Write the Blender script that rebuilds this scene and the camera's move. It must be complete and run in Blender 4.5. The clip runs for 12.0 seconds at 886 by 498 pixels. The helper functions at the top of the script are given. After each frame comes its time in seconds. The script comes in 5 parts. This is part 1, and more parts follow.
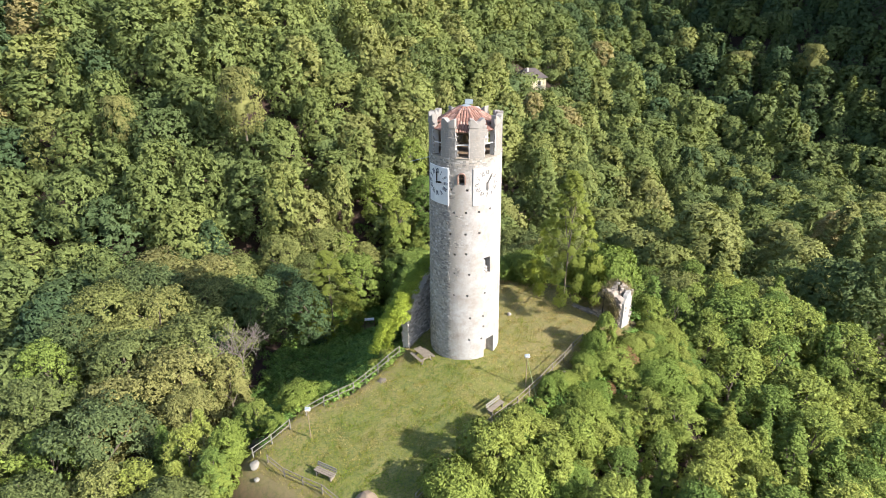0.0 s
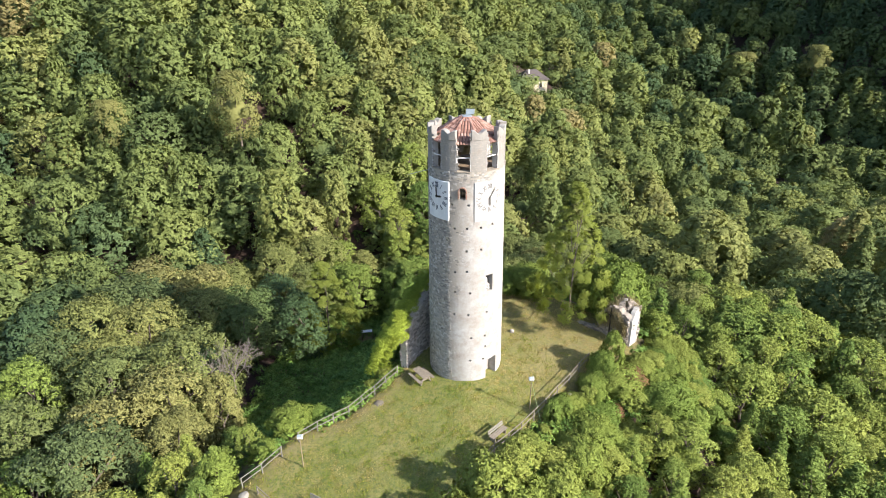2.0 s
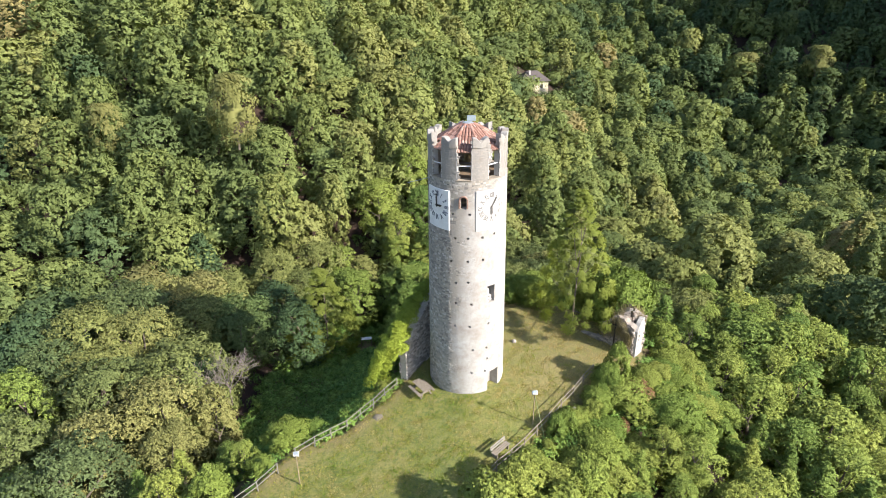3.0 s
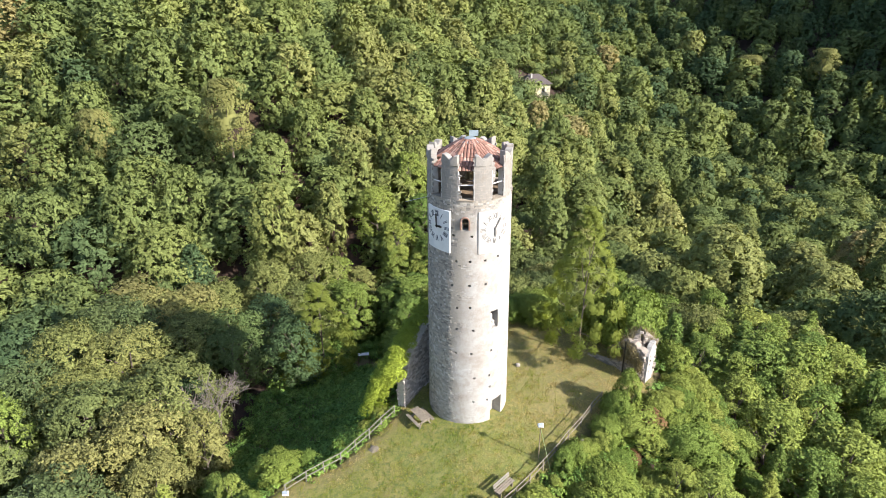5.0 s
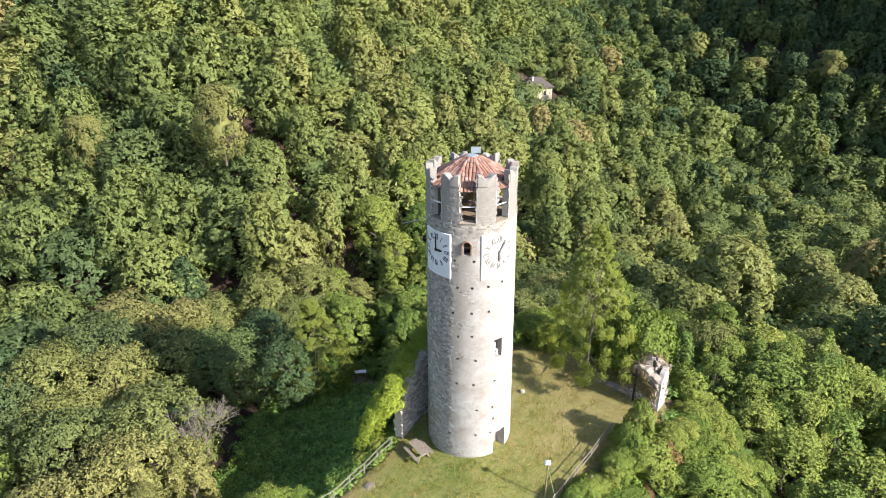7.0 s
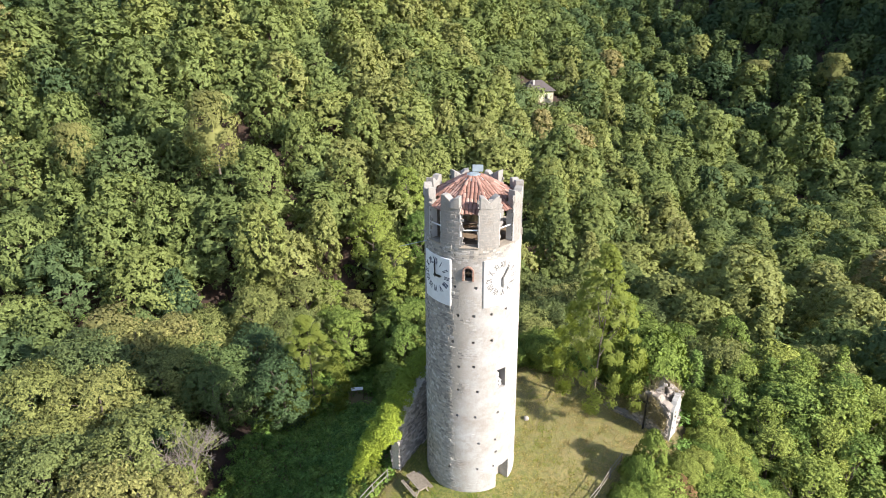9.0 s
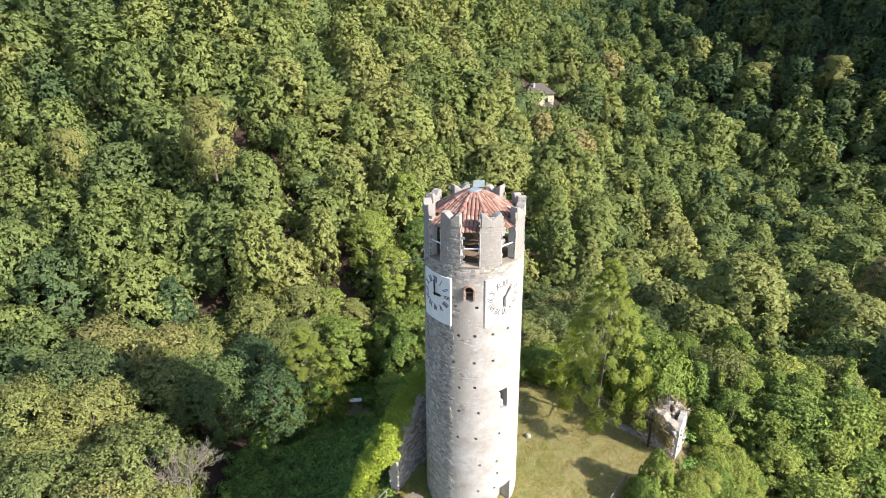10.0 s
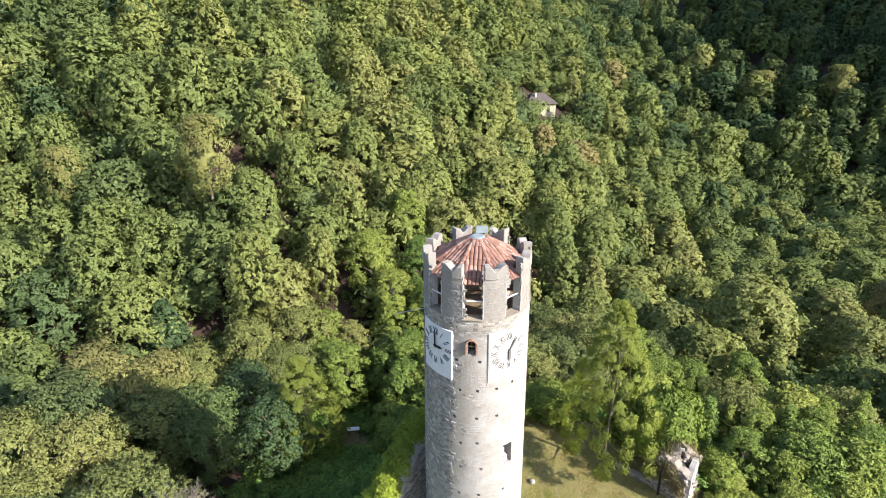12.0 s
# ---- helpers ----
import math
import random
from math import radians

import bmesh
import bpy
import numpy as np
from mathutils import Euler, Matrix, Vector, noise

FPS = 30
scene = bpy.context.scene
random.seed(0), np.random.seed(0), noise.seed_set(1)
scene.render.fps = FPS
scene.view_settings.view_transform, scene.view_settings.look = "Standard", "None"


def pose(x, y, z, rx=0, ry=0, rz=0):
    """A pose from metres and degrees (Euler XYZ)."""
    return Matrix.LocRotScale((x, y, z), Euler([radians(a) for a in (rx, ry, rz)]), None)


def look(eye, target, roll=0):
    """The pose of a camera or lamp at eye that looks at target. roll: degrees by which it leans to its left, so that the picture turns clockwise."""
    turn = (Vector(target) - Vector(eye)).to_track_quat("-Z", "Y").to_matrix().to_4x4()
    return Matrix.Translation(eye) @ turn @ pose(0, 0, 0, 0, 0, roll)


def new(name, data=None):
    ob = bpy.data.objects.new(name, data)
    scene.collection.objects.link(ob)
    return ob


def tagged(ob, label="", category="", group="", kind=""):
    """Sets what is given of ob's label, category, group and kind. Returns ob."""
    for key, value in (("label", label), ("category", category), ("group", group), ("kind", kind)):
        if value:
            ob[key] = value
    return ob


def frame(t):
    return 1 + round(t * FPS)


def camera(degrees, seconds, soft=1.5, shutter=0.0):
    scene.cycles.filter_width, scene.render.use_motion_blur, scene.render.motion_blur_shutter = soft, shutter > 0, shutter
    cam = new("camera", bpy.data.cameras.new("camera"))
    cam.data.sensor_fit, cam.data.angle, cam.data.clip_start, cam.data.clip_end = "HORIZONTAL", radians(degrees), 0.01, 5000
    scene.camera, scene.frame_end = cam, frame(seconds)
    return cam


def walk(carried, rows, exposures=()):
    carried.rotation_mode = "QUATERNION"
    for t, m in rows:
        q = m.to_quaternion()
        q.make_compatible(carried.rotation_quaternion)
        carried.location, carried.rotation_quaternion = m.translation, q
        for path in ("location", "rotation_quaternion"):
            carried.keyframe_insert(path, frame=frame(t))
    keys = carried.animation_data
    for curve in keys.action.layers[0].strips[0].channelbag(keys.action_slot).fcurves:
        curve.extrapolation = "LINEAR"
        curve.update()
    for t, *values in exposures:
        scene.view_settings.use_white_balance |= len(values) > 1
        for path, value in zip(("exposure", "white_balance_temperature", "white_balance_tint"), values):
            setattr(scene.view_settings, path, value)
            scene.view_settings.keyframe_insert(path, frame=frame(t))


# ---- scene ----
import functools

cam = camera(73.5, 12.0, soft=0.5)
PATH = [
    (0, (2.653, -48.292, 31.392), (2.469, -46.473, 30.582), -0.6),
    (0.5, (2.6, -47.635, 31.468), (2.416, -45.816, 30.657), -0.6),
    (1, (2.546, -46.967, 31.518), (2.361, -45.148, 30.708), -0.6),
    (1.5, (2.458, -46.237, 31.62), (2.274, -44.419, 30.809), -0.6),
    (2, (2.39, -45.462, 31.694), (2.206, -43.643, 30.882), -0.6),
    (2.5, (2.292, -44.725, 31.793), (2.108, -42.907, 30.981), -0.7),
    (3, (2.231, -43.925, 31.873), (2.046, -42.106, 31.061), -0.7),
    (5, (1.907, -40.686, 32.238), (1.722, -38.867, 31.427), -0.6),
    (5.5, (1.809, -39.832, 32.351), (1.625, -38.014, 31.539), -0.6),
    (6, (1.735, -38.999, 32.414), (1.551, -37.181, 31.603), -0.6),
    (6.5, (1.657, -38.149, 32.482), (1.472, -36.33, 31.671), -0.6),
    (7, (1.587, -37.351, 32.564), (1.402, -35.532, 31.754), -0.6),
    (9, (1.307, -34.407, 32.873), (1.123, -32.586, 32.065), -0.6),
    (9.5, (1.24, -33.704, 33.127), (1.056, -31.884, 32.32), -0.6),
    (10, (1.157, -32.982, 33.369), (0.974, -31.161, 32.563), -0.6),
    (10.5, (1.077, -32.275, 33.703), (0.893, -30.454, 32.898), -0.5),
    (11, (1.02, -31.573, 34.154), (0.836, -29.751, 33.35), -0.6),
    (11.5, (0.949, -30.871, 34.638), (0.765, -29.048, 33.836), -0.5),
    (12, (0.859, -30.13, 35.007), (0.675, -28.307, 34.207), -0.5),
]
walk(cam, [(t, look(eye, target, roll)) for t, eye, target, roll in PATH], [(0.0, 1.27), (12.0, 1.27)])

# ---- light ----
SUN_AZ, SUN_EL = radians(114), radians(31)        # clockwise from +y; height over the horizon
SUN_DIR = Vector((math.sin(SUN_AZ) * math.cos(SUN_EL), math.cos(SUN_AZ) * math.cos(SUN_EL), math.sin(SUN_EL)))
world = bpy.data.worlds.new("World")
scene.world = world
world.use_nodes = True
wn = world.node_tree
sky = wn.nodes.new("ShaderNodeTexSky")
sky.sky_type, sky.sun_disc = "NISHITA", False
sky.sun_elevation, sky.sun_rotation = SUN_EL, SUN_AZ
wn.links.new(sky.outputs[0], wn.nodes["Background"].inputs[0])
wn.nodes["Background"].inputs[1].default_value = 0.115
sun = new("sun", bpy.data.lights.new("sun", "SUN"))
sun.data.energy, sun.data.angle, sun.data.color = 4.4, radians(0.5), (1.0, 0.94, 0.86)
sun.matrix_world = look(SUN_DIR * 100, (0, 0, 0))

# ---- materials ----
def material(name, rough=0.8, metal=0.0):
    m = bpy.data.materials.new(name)
    m.use_nodes = True
    b = m.node_tree.nodes["Principled BSDF"]
    b.inputs["Roughness"].default_value, b.inputs["Metallic"].default_value = rough, metal
    return m, m.node_tree, b


def node(nt, kind, **values):
    n = nt.nodes.new(kind)
    for key, value in values.items():
        n.inputs[key.replace("_", " ")].default_value = value
    return n


def noise_tex(nt, scale, detail=4.0, rough=0.6, coords="Object"):
    tc = nt.nodes.new("ShaderNodeTexCoord")
    n = node(nt, "ShaderNodeTexNoise", Scale=scale, Detail=detail, Roughness=rough)
    nt.links.new(tc.outputs[coords], n.inputs["Vector"])
    return n.outputs["Fac"]


def ramp(nt, fac, stops):
    r = nt.nodes.new("ShaderNodeValToRGB")
    els = r.color_ramp.elements
    while len(els) < len(stops):
        els.new(0.5)
    for e, (at, c) in zip(els, stops):
        e.position, e.color = at, (*c, 1)
    nt.links.new(fac, r.inputs[0])
    return r.outputs[0]


def mix(nt, fac, a, b, blend="MIX"):
    m = nt.nodes.new("ShaderNodeMix")
    m.data_type, m.blend_type = "RGBA", blend
    for socket, value in ((m.inputs[0], fac), (m.inputs[6], a), (m.inputs[7], b)):
        if hasattr(value, "links"):
            nt.links.new(value, socket)
        elif isinstance(value, tuple):
            socket.default_value = (*value, 1)
        else:
            socket.default_value = value
    return m.outputs[2]


def calc(nt, op, a, b=0.0, clamp=False):
    m = nt.nodes.new("ShaderNodeMath")
    m.operation, m.use_clamp = op, clamp
    for socket, value in zip(m.inputs, (a, b)):
        if hasattr(value, "links"):
            nt.links.new(value, socket)
        else:
            socket.default_value = value
    return m.outputs[0]


def bump(nt, bsdf, height, strength=0.4, distance=0.03):
    b = node(nt, "ShaderNodeBump", Strength=strength, Distance=distance)
    nt.links.new(height, b.inputs["Height"])
    nt.links.new(b.outputs[0], bsdf.inputs["Normal"])


def mat_plain(name, color, var=0.25, scale=3.0, rough=0.8, metal=0.0, grain=20.0, relief=0.3):
    """A worn surface: large stains, fine grain and relief over one base colour."""
    m, nt, b = material(name, rough, metal)
    lo, hi = tuple(c * (1 - var) for c in color), tuple(min(1, c * (1 + var)) for c in color)
    c = ramp(nt, noise_tex(nt, scale), [(0.3, lo), (0.7, hi)])
    fine = noise_tex(nt, grain, 6)
    c = mix(nt, 0.35, c, ramp(nt, fine, [(0.3, lo), (0.7, hi)]), "MIX")
    nt.links.new(c, b.inputs["Base Color"])
    bump(nt, b, fine, relief)
    return m


def mat_leaf(name, stops, source="object", spread=0.24, through_light=0.13, leaf=0.0, fill=0.66, tilt=1.2):
    """Leaves: a hue for each tree, a lighter or darker tone for each spray and leaf, some light let through.
    leaf: where a face carries a spray of several leaves, their size; the gaps between them are open."""
    m, nt, b = material(name, 0.7)
    b.inputs["Specular IOR Level"].default_value = 0.12
    if source == "object":
        fac = nt.nodes.new("ShaderNodeObjectInfo").outputs["Random"]
    else:
        at = nt.nodes.new("ShaderNodeAttribute")
        at.attribute_name = "tint"
        fac = at.outputs["Fac"]
    c = ramp(nt, fac, stops)
    geo = nt.nodes.new("ShaderNodeNewGeometry")
    tone = calc(nt, "ADD", calc(nt, "MULTIPLY", geo.outputs["Random Per Island"], spread), 1 - spread * 0.5)
    tr = nt.nodes.new("ShaderNodeBsdfTranslucent")
    if leaf:
        cells = node(nt, "ShaderNodeTexVoronoi", Scale=1 / leaf, Randomness=1.0)
        nt.links.new(nt.nodes.new("ShaderNodeTexCoord").outputs["Object"], cells.inputs["Vector"])
        sep = nt.nodes.new("ShaderNodeSeparateColor")
        nt.links.new(cells.outputs["Color"], sep.inputs[0])
        tone = calc(nt, "MULTIPLY", tone, calc(nt, "ADD", calc(nt, "MULTIPLY", sep.outputs[0], 0.44), 0.78))
        lean = nt.nodes.new("ShaderNodeVectorMath")
        lean.operation = "MULTIPLY_ADD"
        lean.inputs[1].default_value, lean.inputs[2].default_value = (tilt,) * 3, (-tilt / 2,) * 3
        nt.links.new(cells.outputs["Color"], lean.inputs[0])
        add = nt.nodes.new("ShaderNodeVectorMath")
        nt.links.new(geo.outputs["Normal"], add.inputs[0])
        nt.links.new(lean.outputs[0], add.inputs[1])
        norm = nt.nodes.new("ShaderNodeVectorMath")
        norm.operation = "NORMALIZE"
        nt.links.new(add.outputs[0], norm.inputs[0])
        nt.links.new(norm.outputs[0], b.inputs["Normal"])
        nt.links.new(norm.outputs[0], tr.inputs["Normal"])
    hsv = nt.nodes.new("ShaderNodeHueSaturation")
    nt.links.new(tone, hsv.inputs["Value"])
    nt.links.new(c, hsv.inputs["Color"])
    nt.links.new(hsv.outputs[0], b.inputs["Base Color"])
    nt.links.new(mix(nt, 1.0, hsv.outputs[0], (1.0, 1.0, 0.45), "MULTIPLY"), tr.inputs["Color"])
    ms = nt.nodes.new("ShaderNodeMixShader")
    ms.inputs[0].default_value = through_light
    nt.links.new(b.outputs[0], ms.inputs[1])
    nt.links.new(tr.outputs[0], ms.inputs[2])
    if leaf:
        gap = nt.nodes.new("ShaderNodeMixShader")
        nt.links.new(calc(nt, "GREATER_THAN", cells.outputs["Distance"], fill), gap.inputs[0])
        nt.links.new(ms.outputs[0], gap.inputs[1])
        nt.links.new(nt.nodes.new("ShaderNodeBsdfTransparent").outputs[0], gap.inputs[2])
        ms = gap
    nt.links.new(ms.outputs[0], nt.nodes["Material Output"].inputs[0])
    return m


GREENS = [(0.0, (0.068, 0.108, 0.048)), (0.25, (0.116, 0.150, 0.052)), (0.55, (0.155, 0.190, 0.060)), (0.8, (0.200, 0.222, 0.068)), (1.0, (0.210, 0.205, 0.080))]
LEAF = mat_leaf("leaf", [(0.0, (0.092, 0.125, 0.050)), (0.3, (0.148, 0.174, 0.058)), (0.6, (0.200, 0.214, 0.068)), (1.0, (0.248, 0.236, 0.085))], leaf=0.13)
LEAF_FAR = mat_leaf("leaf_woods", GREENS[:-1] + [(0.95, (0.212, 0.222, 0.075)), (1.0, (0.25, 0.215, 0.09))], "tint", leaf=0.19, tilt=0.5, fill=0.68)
BARK = mat_plain("bark", (0.13, 0.105, 0.08), 0.4, 4, 0.9)


def mat_ground():
    m, nt, b = material("soil_and_grass", 0.95)
    big, mid, fine = noise_tex(nt, 0.22, 6, 0.65), noise_tex(nt, 1.7, 6, 0.7), noise_tex(nt, 11.0, 6, 0.75)
    c = ramp(nt, big, [(0.34, (0.115, 0.165, 0.020)), (0.5, (0.180, 0.195, 0.030)), (0.64, (0.265, 0.215, 0.07))])
    c = mix(nt, ramp(nt, mid, [(0.45, (0, 0, 0)), (0.70, (0.8, 0.8, 0.8))]), c, (0.235, 0.20, 0.085))
    tuft = noise_tex(nt, 3.6, 5, 0.8)
    c = mix(nt, ramp(nt, tuft, [(0.42, (1, 1, 1)), (0.53, (0, 0, 0))]), c, (0.060, 0.100, 0.018))
    c = mix(nt, ramp(nt, tuft, [(0.56, (0, 0, 0)), (0.70, (0.7, 0.7, 0.7))]), c, (0.33, 0.27, 0.12))
    c = mix(nt, 0.4, c, ramp(nt, fine, [(0.3, (0.09, 0.105, 0.026)), (0.72, (0.29, 0.255, 0.095))]))
    dry = nt.nodes.new("ShaderNodeAttribute")
    dry.attribute_name = "dry"
    c = mix(nt, calc(nt, "MULTIPLY", dry.outputs["Fac"], ramp(nt, mid, [(0.3, (0.35, 0.35, 0.35)), (0.6, (1, 1, 1))])), c, (0.255, 0.185, 0.095))
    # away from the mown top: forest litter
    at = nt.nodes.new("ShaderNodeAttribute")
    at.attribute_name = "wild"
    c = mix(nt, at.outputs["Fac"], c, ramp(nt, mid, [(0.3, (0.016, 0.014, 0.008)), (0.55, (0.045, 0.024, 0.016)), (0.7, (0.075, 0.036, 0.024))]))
    nt.links.new(c, b.inputs["Base Color"])
    bump(nt, b, fine, 0.5, 0.06)
    return m


GROUND = mat_ground()

# ---- the lie of the land ----
LAWN = np.array([(-5.9, -2.4), (-9.4, -7.5), (-13.2, -9.2), (-15.8, -14.5), (-8.2, -18.8), (-4, -22), (-2.5, -18.5), (2.3, -11), (10.5, -0.5),
                 (14.5, 2), (14.5, 6), (9, 10.5), (3, 11), (-2, 7), (-4.8, 2)])


def lawn_distance(x, y):
    """Metres outside the lawn's edge; negative inside."""
    x, y = np.asarray(x, float), np.asarray(y, float)
    best, inside = np.full(x.shape, 1e9), np.zeros(x.shape, bool)
    for (ax, ay), (bx, by) in zip(LAWN, np.roll(LAWN, -1, 0)):
        u = np.clip(((x - ax) * (bx - ax) + (y - ay) * (by - ay)) / ((bx - ax) ** 2 + (by - ay) ** 2), 0, 1)
        best = np.minimum(best, np.hypot(x - ax - u * (bx - ax), y - ay - u * (by - ay)))
        cross = (ay > y) != (by > y)
        inside ^= cross & (x < (bx - ax) * (y - ay) / ((by - ay) if by != ay else 1e-9) + ax)
    return np.where(inside, -best, best)


def lawn_z(x, y):
    x, y = np.asarray(x, float), np.asarray(y, float)
    return 0.3 + 0.08 * (np.clip(y, -40, 14) + 3) - 0.09 * np.clip(-x, 0, 30) - 0.05 * np.clip(x, 0, 6) * np.clip(-y / 4, 0, 1)


def softmax2(a, b, k):
    h = np.clip(0.5 + 0.5 * (a - b) / k, 0, 1)
    return b + (a - b) * h + k * h * (1 - h)


def canopy_z(x, y):
    """Height of the treetops."""
    x, y = np.asarray(x, float), np.asarray(y, float)
    knoll = -1.0 - 0.19 * np.clip(y - 12, 0, 150) - 0.30 * np.clip(x - 18, 0, 40) * np.clip((18 - y) / 14, 0, 1) - 0.10 * np.clip(-x - 42, 0, 100) - 0.2 * np.clip(-y - 25, 0, 200)
    xl = np.maximum(x, -52)
    left = -softmax2(38.1 + 0.388 * xl - 0.626 * y, 9.7 + 0.498 * xl - 0.20 * y, 8)
    left = -softmax2(-left, -70 - 0.1 * y * 0, 30)
    right = -94 + 0.30 * x + 0.347 * np.minimum(y, 420)
    return softmax2(softmax2(knoll, left, 6), right, 6)


def ground_z(x, y):
    d = np.clip(lawn_distance(x, y), 0, None)
    wild = canopy_z(x, y) - 10.5
    # unseen mountain added on the valley's sunny side to shade the far slope
    yy = np.asarray(y, float)
    crest = np.interp(yy, [-200, -60, 52, 84, 102, 136, 165, 209, 300], [20, 47, 55, 61, 67, 82, 103, 123, 160]) + 18
    ridge = crest * np.exp(-((np.asarray(x) - 225 - 0.5 * np.clip(yy - 220, 0, 400)) / 42) ** 2) - 25
    wild = softmax2(wild, ridge, 8)
    w = np.clip(d / 22, 0, 1)
    w = w * w * (3 - 2 * w)
    near = lawn_z(x, y) - 0.5 * np.clip(d, 0, 16)
    return near * (1 - w) + wild * w


def mesh_np(name, verts, faces, mat, attr=None):
    """A mesh from arrays of corners and of equal-sided faces."""
    me = bpy.data.meshes.new(name)
    verts, faces = np.asarray(verts, np.float32), np.asarray(faces, np.int32)
    me.vertices.add(len(verts))
    me.vertices.foreach_set("co", verts.ravel())
    me.loops.add(faces.size)
    me.loops.foreach_set("vertex_index", faces.ravel())
    me.polygons.add(len(faces))
    me.polygons.foreach_set("loop_start", np.arange(0, faces.size, faces.shape[1], dtype=np.int32))
    me.polygons.foreach_set("loop_total", np.full(len(faces), faces.shape[1], np.int32))
    me.polygons.foreach_set("use_smooth", np.zeros(len(me.polygons), bool))
    me.update(calc_edges=True)
    for key, values in (attr or {}).items():
        me.attributes.new(key, "FLOAT", "POINT").data.foreach_set("value", np.asarray(values, np.float32))
    me.materials.append(mat)
    return me


def axis_steps(lo, hi, fine_lo, fine_hi, step, growth):
    mid = np.arange(fine_lo, fine_hi + 0.01, step)
    up, v, s = [], fine_hi, step
    while v < hi:
        s *= growth
        v += s
        up.append(v)
    down, v, s = [], fine_lo, step
    while v > lo:
        s *= growth
        v -= s
        down.append(v)
    return np.array(down[::-1] + list(mid) + up)


def build_ground():
    xs, ys = axis_steps(-1600, 1600, -26, 26, 0.6, 1.08), axis_steps(-1200, 2200, -28, 22, 0.6, 1.08)
    X, Y = np.meshgrid(xs, ys)
    Z = ground_z(X, Y)
    rng = np.random.default_rng(3)
    Z = Z + rng.normal(0, 0.025, Z.shape) * (np.abs(lawn_distance(X, Y)) < 30)
    n, m = X.shape
    i = np.arange(n * m).reshape(n, m)
    faces = np.stack([i[:-1, :-1], i[:-1, 1:], i[1:, 1:], i[1:, :-1]], -1).reshape(-1, 4)
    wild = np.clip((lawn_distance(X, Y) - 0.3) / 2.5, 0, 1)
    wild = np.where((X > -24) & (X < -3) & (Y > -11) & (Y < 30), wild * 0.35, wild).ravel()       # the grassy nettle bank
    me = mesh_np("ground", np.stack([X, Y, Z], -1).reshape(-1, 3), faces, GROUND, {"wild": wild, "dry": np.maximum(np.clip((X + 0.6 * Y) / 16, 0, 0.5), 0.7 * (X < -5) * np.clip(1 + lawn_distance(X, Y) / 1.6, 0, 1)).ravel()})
    me.polygons.foreach_set("use_smooth", np.ones(len(faces), bool))
    tagged(new("ground", me), "mown grass on a hilltop falling to forest floor", "ground", kind="structure")


build_ground()

# ---- trees ----
def tube_np(p0, p1, r0, r1, sides=6):
    p0, p1 = np.array(p0, float), np.array(p1, float)
    d = p1 - p0
    d /= np.linalg.norm(d) + 1e-9
    a = np.cross(d, (0.31, 0.9, 0.2))
    a /= np.linalg.norm(a)
    b = np.cross(d, a)
    t = np.linspace(0, 2 * np.pi, sides, endpoint=False)[:, None]
    ring = np.cos(t) * a + np.sin(t) * b
    v = np.concatenate([p0 + ring * r0, p1 + ring * r1])
    k = np.arange(sides)
    return v, np.stack([k, (k + 1) % sides, (k + 1) % sides + sides, k + sides], -1)


def joined(pieces):
    vs, fs, n = [], [], 0
    for v, f in pieces:
        vs.append(v)
        fs.append(f + n)
        n += len(v)
    return np.concatenate(vs), np.concatenate(fs)


def unit(a):
    return a / (np.linalg.norm(a, axis=1)[:, None] + 1e-9)


def leaf_faces(rng, p, out, size, wide=0.62):
    """One slim three-cornered leaf at each place p, turned roughly along out. Corners, faces and leaf normals."""
    count = len(p)
    n = unit(out + 0.40 * rng.normal(size=(count, 3)))
    n = np.where(((n * out).sum(1) < 0)[:, None], -n, n)
    t = unit(np.cross(n, rng.normal(size=(count, 3))))
    s = np.cross(n, t)
    a = (size * rng.uniform(0.55, 1.35, count))[:, None]
    b = a * (wide * rng.uniform(0.7, 1.25, count))[:, None]
    v = np.stack([p - t * a - s * b, p - t * a * 0.6 + s * b, p + t * a], 1)
    turn = (np.cross(v[:, 1] - v[:, 0], v[:, 2] - v[:, 0]) * out).sum(1) < 0
    v[turn] = v[turn][:, ::-1]
    return v.reshape(-1, 3), np.arange(count * 3).reshape(count, 3), n


def leaf_cloud(rng, centres, radii, count, size, up=0.35, flat=0.7, lean=0.5, mid=None, hollow=0.7):
    """Leaves in rounded clumps: each clump is clothed on its outer and upper side; shading follows the clump's swell."""
    w = radii ** 2
    mid = centres.mean(0) - np.array([0, 0, 0.3 * np.ptp(centres[:, 2])]) if mid is None else mid
    k = rng.choice(len(radii), count, p=w / w.sum())
    away = unit(centres[k] - mid)
    d = unit(unit(rng.normal(size=(count, 3))) + lean * away + np.array([0, 0, up]))
    squash = np.array([1, 1, flat])
    p = centres[k] + d * squash * (radii[k] * rng.uniform(hollow, 1.12, count) ** 0.8)[:, None]
    swell = unit(d / squash)
    v, f, n = leaf_faces(rng, p, unit(swell + 0.2 * away), size)
    return v, f, np.repeat(unit(0.36 * swell + 0.70 * away + 0.26 * n), 3, 0)


